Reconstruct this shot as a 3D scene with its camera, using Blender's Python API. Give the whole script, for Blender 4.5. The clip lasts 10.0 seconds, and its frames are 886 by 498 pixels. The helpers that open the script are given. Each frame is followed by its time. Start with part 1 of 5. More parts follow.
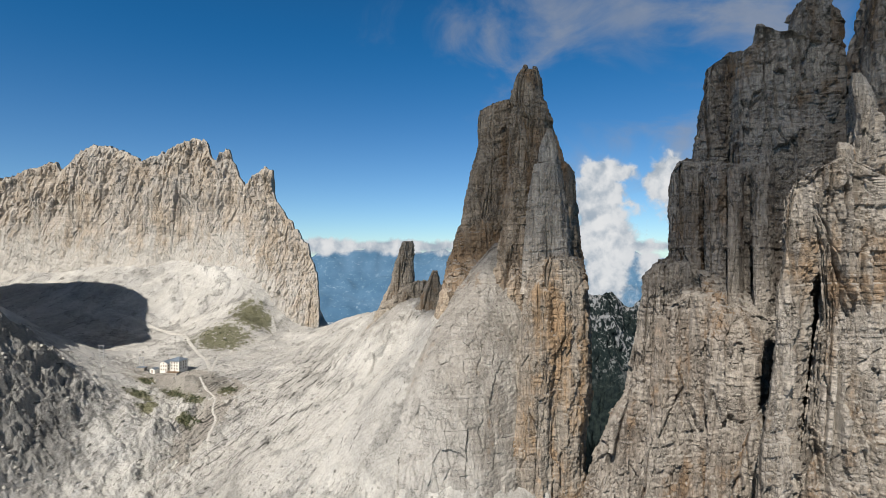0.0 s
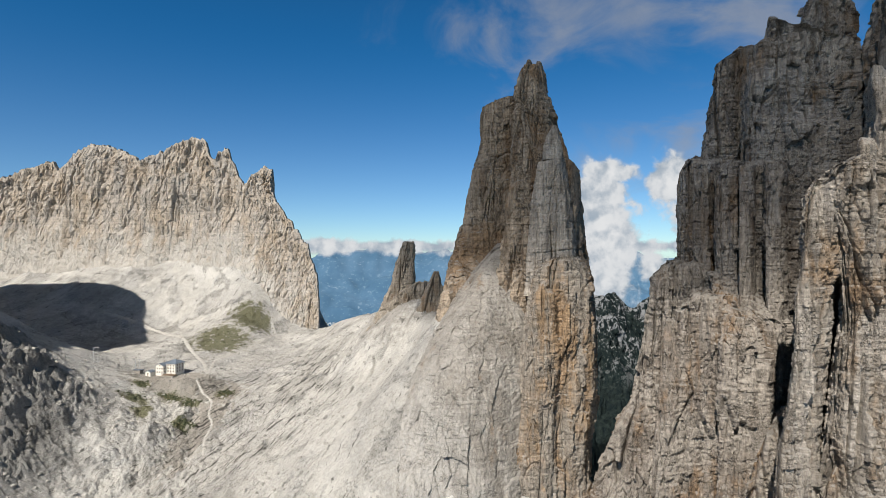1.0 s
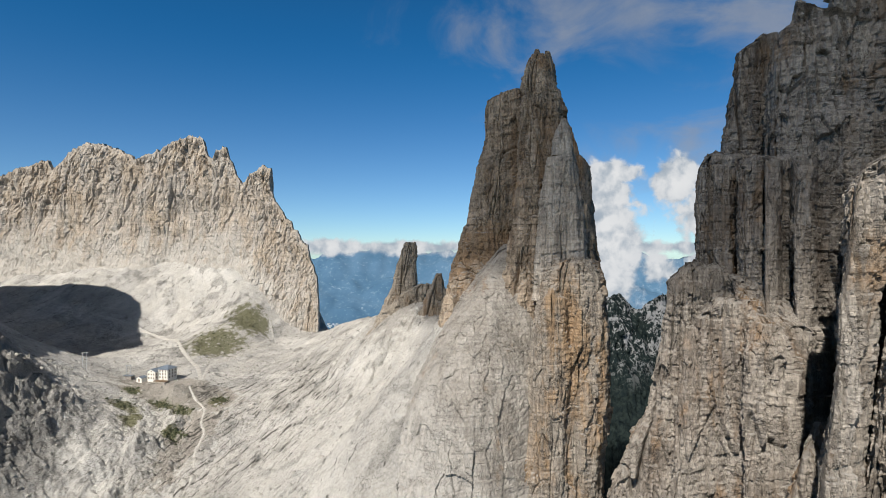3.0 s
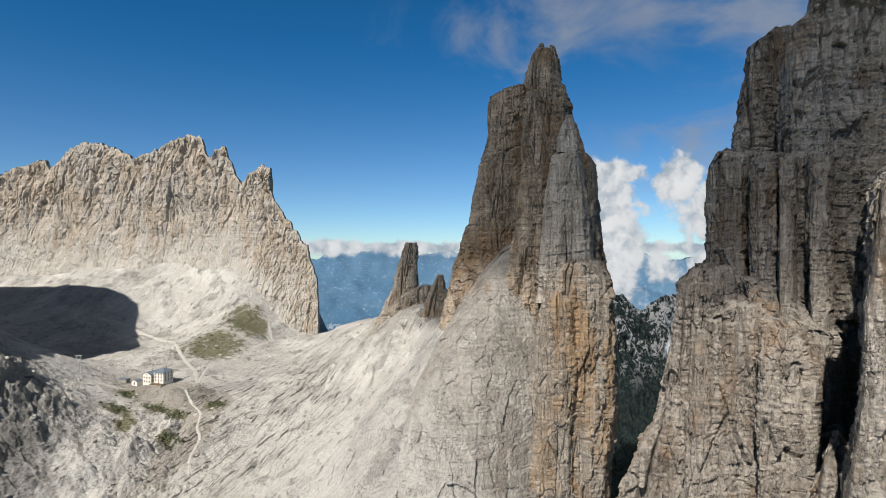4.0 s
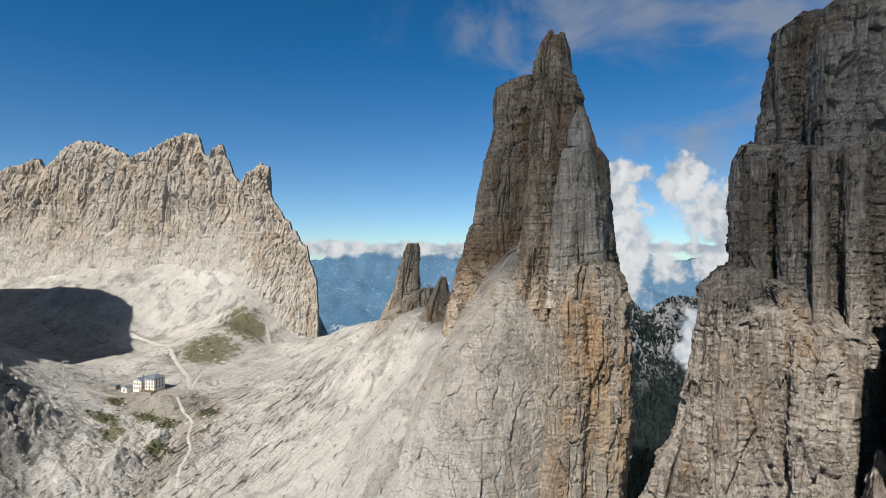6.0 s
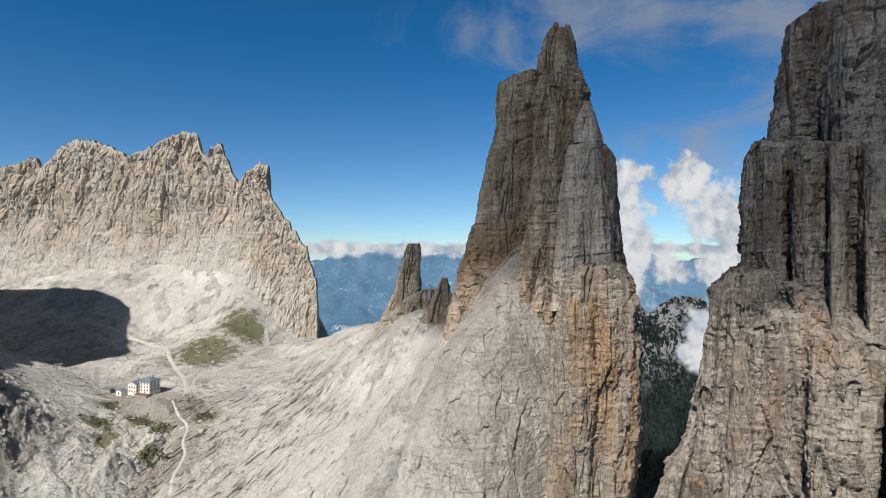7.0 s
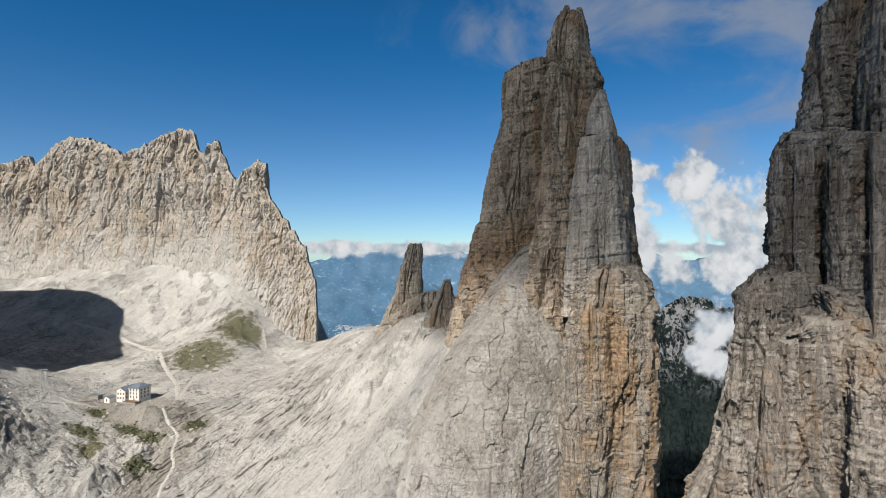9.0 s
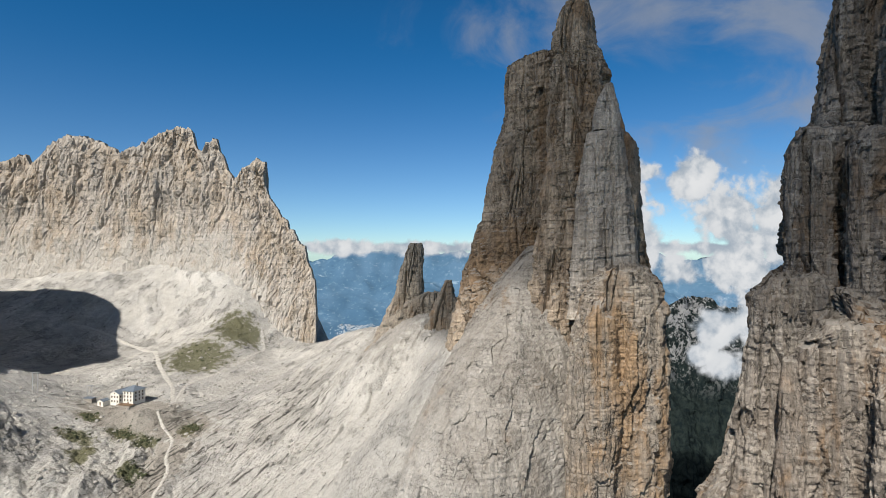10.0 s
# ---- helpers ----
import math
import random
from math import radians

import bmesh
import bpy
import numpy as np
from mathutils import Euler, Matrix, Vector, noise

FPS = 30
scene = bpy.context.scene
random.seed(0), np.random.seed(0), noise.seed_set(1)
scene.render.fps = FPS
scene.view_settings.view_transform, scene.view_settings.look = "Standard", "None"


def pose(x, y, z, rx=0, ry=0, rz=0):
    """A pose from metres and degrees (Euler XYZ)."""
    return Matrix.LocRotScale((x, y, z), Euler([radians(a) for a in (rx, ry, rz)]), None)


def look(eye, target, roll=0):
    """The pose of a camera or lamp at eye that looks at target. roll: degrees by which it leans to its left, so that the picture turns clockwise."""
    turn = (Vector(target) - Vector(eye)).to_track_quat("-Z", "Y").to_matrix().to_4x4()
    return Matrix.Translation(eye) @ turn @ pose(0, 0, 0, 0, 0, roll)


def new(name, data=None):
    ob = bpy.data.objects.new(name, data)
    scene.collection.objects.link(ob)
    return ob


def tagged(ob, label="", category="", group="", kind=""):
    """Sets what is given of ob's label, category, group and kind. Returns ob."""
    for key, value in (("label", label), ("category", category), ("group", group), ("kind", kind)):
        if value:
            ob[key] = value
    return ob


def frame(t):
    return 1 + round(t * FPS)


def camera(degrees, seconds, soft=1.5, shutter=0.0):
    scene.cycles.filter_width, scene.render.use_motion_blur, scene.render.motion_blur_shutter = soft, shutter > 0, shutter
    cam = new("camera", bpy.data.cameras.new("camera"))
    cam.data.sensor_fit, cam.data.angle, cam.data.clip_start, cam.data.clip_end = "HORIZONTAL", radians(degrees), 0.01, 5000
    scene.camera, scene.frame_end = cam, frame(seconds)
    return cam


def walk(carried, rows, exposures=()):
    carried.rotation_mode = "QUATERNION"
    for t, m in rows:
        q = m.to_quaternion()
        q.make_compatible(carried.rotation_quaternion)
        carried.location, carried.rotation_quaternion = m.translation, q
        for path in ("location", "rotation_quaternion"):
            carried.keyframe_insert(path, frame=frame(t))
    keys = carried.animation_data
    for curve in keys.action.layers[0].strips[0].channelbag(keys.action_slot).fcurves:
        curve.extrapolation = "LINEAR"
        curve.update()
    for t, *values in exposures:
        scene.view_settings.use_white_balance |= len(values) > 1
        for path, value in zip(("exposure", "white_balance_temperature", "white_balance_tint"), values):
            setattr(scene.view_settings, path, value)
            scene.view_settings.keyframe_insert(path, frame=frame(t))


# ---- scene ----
cam = camera(80.0, 10.0, soft=0.8)
ROWS = [
    (0.0, 1.01, 8.77, 0.08, 0.029, 0.036, -0.00),
    (0.5, 1.12, 11.72, 0.17, 0.126, 0.040, 0.00),
    (1.0, 1.21, 14.67, 0.24, 0.224, 0.050, 0.00),
    (1.5, 1.30, 17.62, 0.31, 0.322, 0.065, 0.00),
    (2.0, 1.38, 20.57, 0.36, 0.421, 0.083, 0.00),
    (2.5, 1.45, 23.53, 0.41, 0.520, 0.104, 0.00),
    (4.0, 1.64, 32.38, 0.53, 0.819, 0.174, 0.00),
    (4.5, 1.70, 35.34, 0.57, 0.919, 0.197, 0.00),
    (5.0, 1.75, 38.29, 0.60, 1.020, 0.219, 0.00),
    (5.5, 1.81, 41.24, 0.64, 1.121, 0.239, 0.00),
    (7.0, 1.96, 50.10, 0.78, 1.427, 0.275, 0.00),
    (7.5, 2.01, 53.05, 0.84, 1.529, 0.277, 0.00),
    (8.0, 2.07, 56.00, 0.92, 1.633, 0.273, 0.00),
    (8.5, 2.13, 58.95, 1.00, 1.736, 0.261, 0.00),
    (9.0, 2.19, 61.91, 1.10, 1.840, 0.242, 0.00),
    (9.5, 2.26, 64.86, 1.21, 1.944, 0.213, 0.00),
    (10.0, 2.34, 67.81, 1.34, 2.048, 0.174, 0.00),
]
walk(cam, [(t, pose(x, y, z, 90 + pitch, roll, yaw)) for t, x, y, z, yaw, pitch, roll in ROWS])

# ---- world, sun ----
SUN_TO = Vector((-0.30, -0.64, 0.70)).normalized()      # direction towards the sun
ELEV = math.asin(SUN_TO.z)
AZIM = math.atan2(SUN_TO.x, SUN_TO.y)


def nd(tree, kind, **inputs):
    n = tree.nodes.new(kind)
    for k, v in inputs.items():
        n.inputs[k.replace("_", " ")].default_value = v
    return n


def mth(tree, op, a, b=None, c=None, clamp=False):
    n = tree.nodes.new("ShaderNodeMath")
    n.operation, n.use_clamp = op, clamp
    for i, v in enumerate((a, b, c)):
        if v is None:
            continue
        if isinstance(v, (int, float)):
            n.inputs[i].default_value = v
        else:
            tree.links.new(v, n.inputs[i])
    return n.outputs[0]


def mixc(tree, fac, a, b, mode="MIX"):
    n = tree.nodes.new("ShaderNodeMix")
    n.data_type, n.blend_type = "RGBA", mode
    for i, v in ((0, fac), (6, a), (7, b)):
        if isinstance(v, (int, float)):
            n.inputs[i].default_value = v
        elif isinstance(v, tuple):
            n.inputs[i].default_value = (*v, 1.0)
        else:
            tree.links.new(v, n.inputs[i])
    return n.outputs[2]


def rng(tree, v, lo, hi, a=0.0, b=1.0, smooth=True):
    n = tree.nodes.new("ShaderNodeMapRange")
    n.interpolation_type = "SMOOTHSTEP" if smooth else "LINEAR"
    tree.links.new(v, n.inputs[0])
    for i, x in enumerate((lo, hi, a, b)):
        n.inputs[i + 1].default_value = x
    return n.outputs[0]


def noise_of(tree, vec, scale, detail=6.0, rough=0.55, dist=0.0, stretch=None, shift=(0, 0, 0)):
    if stretch or shift != (0, 0, 0):
        m = tree.nodes.new("ShaderNodeMapping")
        m.inputs["Scale"].default_value = stretch or (1, 1, 1)
        m.inputs["Location"].default_value = shift
        tree.links.new(vec, m.inputs[0])
        vec = m.outputs[0]
    n = nd(tree, "ShaderNodeTexNoise", Scale=scale, Detail=detail, Roughness=rough, Distortion=dist)
    tree.links.new(vec, n.inputs["Vector"])
    return n.outputs["Fac"]


def make_world():
    w = bpy.data.worlds.new("sky")
    w.use_nodes = True
    scene.world = w
    t = w.node_tree
    t.nodes.clear()
    sky = t.nodes.new("ShaderNodeTexSky")
    sky.sky_type, sky.sun_disc = "NISHITA", False
    sky.sun_elevation, sky.sun_rotation = ELEV, AZIM
    sky.altitude, sky.air_density, sky.dust_density, sky.ozone_density = 2700, 1.0, 0.1, 2.2
    co = t.nodes.new("ShaderNodeTexCoord").outputs["Generated"]
    xyz = t.nodes.new("ShaderNodeSeparateXYZ")
    t.links.new(co, xyz.inputs[0])
    # cloud plan on the sky: u to the right, v up, both over the way ahead
    ahead = mth(t, "MAXIMUM", xyz.outputs[1], 0.05)
    u, v = mth(t, "DIVIDE", xyz.outputs[0], ahead), mth(t, "DIVIDE", xyz.outputs[2], ahead)
    comb = t.nodes.new("ShaderNodeCombineXYZ")
    t.links.new(u, comb.inputs[0]), t.links.new(v, comb.inputs[1])
    uv = comb.outputs[0]

    def blob(cu, cv, ru, rv):
        a = mth(t, "POWER", mth(t, "DIVIDE", mth(t, "SUBTRACT", u, cu), ru), 2.0)
        b = mth(t, "POWER", mth(t, "DIVIDE", mth(t, "SUBTRACT", v, cv), rv), 2.0)
        return mth(t, "SUBTRACT", 1.0, mth(t, "SQRT", mth(t, "ADD", a, b)))

    def most(vals):
        out = vals[0]
        for x in vals[1:]:
            out = mth(t, "MAXIMUM", out, x)
        return out

    # thin veils high up
    veil_n = noise_of(t, uv, 4.2, 10.0, 0.56, 0.9, (1, 1.7, 1), (0.2, 0.35, 0))
    veil_p = most([blob(*b) for b in VEILS])
    veil = rng(t, mth(t, "ADD", mth(t, "MULTIPLY", veil_p, 0.9), mth(t, "MULTIPLY", mth(t, "SUBTRACT", veil_n, 0.5), 3.2)), 0.0, 1.25)
    veil = mth(t, "MULTIPLY", veil, 0.7)
    fine = noise_of(t, uv, 30.0, 6.0, 0.6)
    grey = mixc(t, fine, (3.9, 4.4, 5.3), (5.3, 5.6, 6.2))
    flat = mth(t, "SQRT", mth(t, "ADD", mth(t, "POWER", xyz.outputs[0], 2.0), mth(t, "POWER", xyz.outputs[1], 2.0)))
    rise = mth(t, "DIVIDE", xyz.outputs[2], mth(t, "MAXIMUM", flat, 0.05))
    tint = mixc(t, rng(t, rise, 0.0, 0.42), (1.02, 1.34, 1.54), (0.21, 1.12, 1.62))
    tint = mixc(t, rng(t, rise, 0.42, 1.0), tint, (0.10, 0.12, 0.15))
    blue = mixc(t, 1.0, sky.outputs[0], tint, "MULTIPLY")
    col = mixc(t, veil, blue, grey)
    bg = nd(t, "ShaderNodeBackground", Strength=0.0455)
    t.links.new(col, bg.inputs[0])
    out = t.nodes.new("ShaderNodeOutputWorld")
    t.links.new(bg.outputs[0], out.inputs[0])


VEILS = [(0.16, 0.42, 0.26, 0.12), (0.36, 0.44, 0.22, 0.14), (0.62, 0.42, 0.30, 0.16), (0.46, 0.22, 0.16, 0.10), (0.62, 0.27, 0.18, 0.16), (0.30, 0.14, 0.12, 0.04)]
make_world()
sun = new("sun", bpy.data.lights.new("sun", "SUN"))
sun.data.energy, sun.data.angle, sun.data.color = 5.0, radians(0.53), (1.0, 0.94, 0.845)
sun.matrix_world = look((0, 0, 300), Vector((0, 0, 300)) - SUN_TO)
scene.view_settings.exposure = 0.48


# ---- noise in numbers ----
_r = np.random.RandomState(7)
_PERM = np.tile(_r.permutation(256), 3)
_GRAD = _r.normal(size=(256, 3))
_GRAD /= np.linalg.norm(_GRAD, axis=1, keepdims=True)
_RAND = _r.rand(256)


def perlin(x, y, z):
    xi, yi, zi = np.floor(x).astype(int), np.floor(y).astype(int), np.floor(z).astype(int)
    xf, yf, zf = x - xi, y - yi, z - zi
    xi, yi, zi = xi & 255, yi & 255, zi & 255
    u, v, w = (f * f * f * (f * (f * 6 - 15) + 10) for f in (xf, yf, zf))
    out = 0.0
    for dx in (0, 1):
        a = _PERM[xi + dx]
        wx = u if dx else 1 - u
        for dy in (0, 1):
            b = _PERM[a + yi + dy]
            wy = v if dy else 1 - v
            for dz in (0, 1):
                g = _GRAD[_PERM[b + zi + dz]]
                ww = w if dz else 1 - w
                out = out + wx * wy * ww * (g[..., 0] * (xf - dx) + g[..., 1] * (yf - dy) + g[..., 2] * (zf - dz))
    return out * 1.6


def fbm(x, y, z, octaves=4, gain=0.5):
    out, amp, f = 0.0, 1.0, 1.0
    for i in range(octaves):
        out = out + amp * perlin(x * f + 17.3 * i, y * f - 9.1 * i, z * f + 4.7 * i)
        amp, f = amp * gain, f * 2.03
    return out


def hashed(i, j=0):
    return _RAND[_PERM[_PERM[i & 255] + (np.asarray(j) & 255)]]


def cells(x, y, z, salt):
    """Nearest two cell points: their distances, a random number of the cell, and a random tilt over it."""
    xi, yi, zi = np.floor(x).astype(int), np.floor(y).astype(int), np.floor(z).astype(int)
    d1 = np.full(x.shape, 9.0, np.float32)
    d2, own, tilt = d1.copy(), np.zeros(x.shape, np.float32), np.zeros(x.shape, np.float32)
    for dx in (-1, 0, 1):
        for dy in (-1, 0, 1):
            for dz in (-1, 0, 1):
                h = _PERM[_PERM[_PERM[(xi + dx + salt) & 255] + ((yi + dy) & 255)] + ((zi + dz) & 255)]
                vx = x - (xi + dx + _RAND[h])
                vy = y - (yi + dy + _RAND[(h + 71) & 255])
                vz = z - (zi + dz + _RAND[(h + 149) & 255])
                d = np.sqrt(vx * vx + vy * vy + vz * vz)
                near = d < d1
                d2 = np.where(near, d1, np.minimum(d2, d))
                g = _GRAD[h]
                own = np.where(near, _RAND[(h + 201) & 255], own)
                tilt = np.where(near, g[..., 0] * vx + g[..., 1] * vy + g[..., 2] * vz, tilt)
                d1 = np.where(near, d, d1)
    return d1, d2, own, tilt


def blocks_in(x, y, layer, salt):
    """Blocks along one bed: distance to the nearest upright joint, a random number of the block, and a tilt over it."""
    xi, yi = np.floor(x).astype(int), np.floor(y).astype(int)
    d1 = np.full(x.shape, 9.0, np.float32)
    d2, own, tilt = d1.copy(), np.zeros(x.shape, np.float32), np.zeros(x.shape, np.float32)
    for dx in (-1, 0, 1):
        for dy in (-1, 0, 1):
            h = _PERM[_PERM[_PERM[(xi + dx + salt) & 255] + ((yi + dy) & 255)] + (layer & 255)]
            vx, vy = x - (xi + dx + _RAND[h]), y - (yi + dy + _RAND[(h + 71) & 255])
            d = np.sqrt(vx * vx + vy * vy)
            near = d < d1
            d2 = np.where(near, d1, np.minimum(d2, d))
            own = np.where(near, _RAND[(h + 201) & 255], own)
            tilt = np.where(near, _GRAD[h][..., 0] * vx + _GRAD[h][..., 1] * vy, tilt)
            d1 = np.where(near, d, d1)
    return d2 - d1, own, tilt


def rock_relief(x, y, z, size=1.0, bed=2.7, crack=1.0, ledge=0.5, slabs=1.0, tall=1.0, grain=1.0, flute=1.0):
    """How far dolomite stands out of its mean face, in metres: pillars, beds of jointed blocks, chimneys, flutes, grain."""
    wx, wy = x + 0.3 * perlin(x / 7, y / 7, z / 60), y + 0.3 * perlin(x / 7 + 50, y / 7, z / 60)
    big = 1.2 * fbm(x / 24, y / 24, z / (70 * tall), 2)
    # tall pillars parted by clefts, each broken into two or three lengths
    a1, a2, ah, at = cells(wx / 9.0, wy / 9.0, (z + 4 * perlin(x / 11, y / 11, z / 30)) / (46 * tall), 3)
    plates = slabs * (2.6 * (ah - 0.5) + 1.3 * at) - 1.6 * crack * np.exp(-((a2 - a1) / 0.03) ** 2) * (ah > 0.35)
    # thick beds of jointed blocks
    warp = fbm(x / 42, y / 42, z / 42, 2)
    lay = z / (bed * 1.25) + warp * 0.8 + 0.35 * perlin(z / 9, 0 * x + 3.0, 0 * x) + 0.04 * perlin(x / 3, y / 3, z / 3)
    i = np.floor(lay).astype(int)
    fr = lay - i
    edge, bh, bt = blocks_in(wx / 4.2, wy / 4.2, i, 90)
    # upright slabs, a few metres wide
    c1, c2, ch, ct = cells(wx / 3.3, wy / 3.3, (z + 3 * perlin(x / 4, y / 4, z / 30)) / (15 * tall), 61)
    staves = slabs * (2.0 * (ch - 0.5) + 1.2 * ct) - 0.5 * crack * np.exp(-((c2 - c1) / 0.04) ** 2)
    open_joint = hashed(i, 23) ** 2
    blocks = staves + 0.75 * (bh - 0.5) + 0.5 * bt - 0.42 * crack * np.exp(-(edge / 0.05) ** 2)
    deep = hashed(i, 17) ** 3
    gate = np.clip(0.4 + 1.6 * perlin(x / 15 + 9, y / 15, i * 0.37), 0, 1)
    beds = (hashed(i, 3) - 0.5) * 0.55 - (0.12 + 1.3 * deep) * gate * np.exp(-(fr / (0.05 + 0.09 * deep)) ** 2) + 0.30 * (0.5 - fr) * open_joint
    lb = np.floor(lay / 6.3).astype(int)
    beds = beds + (hashed(lb, 11) - 0.5) * 1.5
    # thin beds, a forearm high
    thin = z / 0.82 + 2.4 * warp + 0.5 * perlin(x / 5, y / 5, z / 3)
    j = np.floor(thin).astype(int)
    te, th, tt = blocks_in(wx / 1.7, wy / 1.7, j, 33)
    leaves = grain * (0.48 * (th - 0.5) + 0.25 * tt + 0.26 * (hashed(j, 7) - 0.5) - 0.10 * np.exp(-((thin - j) / 0.16) ** 2))
    n1 = perlin(wx / 13 + 5, wy / 13, z / (260 * tall))
    chimney = -3.2 * crack * np.exp(-(n1 / 0.03) ** 2) * np.clip(0.5 + 3 * perlin(x / 23, y / 23 + 8, z / 40), 0, 1)
    n2 = perlin(wx / 5.5 + 25, wy / 5.5, z / (120 * tall))
    chimney = chimney - 1.1 * crack * np.exp(-(n2 / 0.03) ** 2) * np.clip(0.3 + 2.5 * perlin(x / 18, y / 18 + 8, z / 22), 0, 1)
    f1 = np.abs(perlin(wx / 6.5 + 3, wy / 6.5, z / (90 * tall)))
    f2 = np.abs(perlin(wx / 2.4 + 8, wy / 2.4, z / (30 * tall)))
    flutes = flute * (1.7 * np.minimum(f1, 0.4) - 0.35) + 0.45 * np.minimum(f2, 0.4) - 0.1
    fine = grain * 0.20 * fbm(x / 1.1, y / 1.1, z / 0.9, 2, 0.62)
    return size * (big + plates + blocks + leaves + ledge * beds + chimney + flutes + fine - 0.7)


def mesh_of(name, verts, faces, material, parent=None, label="", smooth=False):
    me = bpy.data.meshes.new(name)
    verts, faces = np.asarray(verts, np.float32), np.asarray(faces, np.int32)
    n = faces.shape[1]
    me.vertices.add(len(verts)), me.loops.add(faces.size), me.polygons.add(len(faces))
    me.vertices.foreach_set("co", verts.ravel())
    me.loops.foreach_set("vertex_index", faces.ravel())
    me.polygons.foreach_set("loop_start", np.arange(0, faces.size, n, dtype=np.int32))
    me.polygons.foreach_set("loop_total", np.full(len(faces), n, np.int32))
    me.polygons.foreach_set("use_smooth", np.full(len(faces), smooth))
    me.update(calc_edges=True)
    me.materials.append(material)
    ob = new(name, me)
    ob.parent = parent
    if label:
        tagged(ob, label)
    return ob


def grid_faces(rows, cols, closed):
    a = np.arange(rows * cols).reshape(rows, cols)
    b = np.roll(a, -1, 1) if closed else a[:, 1:]
    a = a if closed else a[:, :-1]
    return np.stack([a[:-1], b[:-1], b[1:], a[1:]], -1).reshape(-1, 4)


def rock_column(name, levels, material, parent=None, label="", step=0.4, power=3.2, skew=0.0, rise=0.8, lean=0.0, **relief):
    """A bedded rock pillar lofted through levels of (height, left, right, front, back); skew: how far its sides trend right per metre of depth; lean: how far its top rises per metre to the right."""
    lv = np.array(levels)
    z = np.arange(lv[0, 0], lv[-1, 0], step)
    xl, xr, yf, yb = (np.interp(z, lv[:, 0], lv[:, k]) for k in (1, 2, 3, 4))
    cap = np.array([0.97, 0.91, 0.82, 0.70, 0.55, 0.38, 0.2, 0.01])
    scale = np.r_[np.ones(len(z)), cap]
    top = z[-1] + rise * np.array([0.35, 0.6, 0.78, 0.88, 0.94, 0.97, 0.99, 1.0])
    pad = lambda a: np.r_[a, np.full(8, a[-1])]
    xl, xr, yf, yb, z = pad(xl), pad(xr), pad(yf), pad(yb), np.r_[z, top]
    per = 2 * ((xr - xl).max() + (yb - yf).max() * 0.5)
    count = int(min(680, max(70, 0.62 * per / step)))
    # more of the turn is spent on the side that faces the camera
    th = np.linspace(0, 2 * np.pi, count, endpoint=False)
    th = th - 0.66 * np.cos(th)
    c, s = np.cos(th), np.sin(th)
    r = (np.abs(c) ** power + np.abs(s) ** power) ** (-1 / power)
    ex, ey = (r * c)[None], (r * s)[None]
    k = scale[:, None]
    y = ((yf + yb) / 2)[:, None] + ((yb - yf) / 2)[:, None] * ey * k
    x = ((xl + xr) / 2)[:, None] + ((xr - xl) / 2)[:, None] * ex * k + skew * (y - (0.65 * yf + 0.35 * yb)[:, None])
    zz = np.broadcast_to(z[:, None], x.shape)
    d = rock_relief(x, y, zz, **relief)
    thin = np.clip(np.minimum(xr - xl, yb - yf) / 13, 0.22, 1)[:, None]
    nx, ny = c[None] * np.abs(c[None]) ** 0.6, s[None] * np.abs(s[None]) ** 0.6
    d = d * thin
    x, y = x + nx * d * k, y + ny * d * k
    zz = zz + 0.08 * perlin(x / 2, y / 2, zz / 2) + np.where(k < 1, 1, 0) * (fbm(x / 3, y / 3, zz * 0, 4, 0.6) * 2.6 - 1.6) * thin * np.clip((1 - k) * 3, 0, 1)
    if lean:
        zz = zz + lean * (x - lv[-1, 1:3].mean()) * np.clip(1 - (lv[-1, 0] - zz) / 30, 0, 1)
    verts = np.stack([x, y, zz], -1).reshape(-1, 3)
    return mesh_of(name, verts, grid_faces(*x.shape, True), material, parent, label)


# ---- materials ----
def vec_scaled(tree, vec, k):
    n = tree.nodes.new("ShaderNodeVectorMath")
    n.operation = "SCALE"
    tree.links.new(vec, n.inputs[0])
    n.inputs["Scale"].default_value = k
    return n.outputs[0]


def crack_lines(tree, co, kinds):
    """Open joints as thin lines; kinds of (cells per metre, width, gate scale, gate from, gate to)."""
    wob = nd(tree, "ShaderNodeTexNoise", Scale=0.7, Detail=5.0, Roughness=0.65)
    tree.links.new(co, wob.inputs["Vector"])
    bent = tree.nodes.new("ShaderNodeVectorMath")
    bent.operation = "ADD"
    tree.links.new(co, bent.inputs[0])
    tree.links.new(vec_scaled(tree, wob.outputs["Color"], 0.9), bent.inputs[1])
    lines = None
    for i, (size, width, gate, lo, hi) in enumerate(kinds):
        mp = nd(tree, "ShaderNodeMapping", Scale=size)
        tree.links.new(bent.outputs[0], mp.inputs[0])
        vor = tree.nodes.new("ShaderNodeTexVoronoi")
        vor.feature = "DISTANCE_TO_EDGE"
        tree.links.new(mp.outputs[0], vor.inputs["Vector"])
        sound = noise_of(tree, co, gate, 5, 0.65, 0.3, (1, 1, 0.7), (9 + 13 * i, 1, 3))
        k = mth(tree, "MULTIPLY", rng(tree, vor.outputs["Distance"], 0.25 * width, width, 1.0, 0.0), rng(tree, sound, lo, hi))
        lines = k if lines is None else mth(tree, "MAXIMUM", lines, k)
    return lines


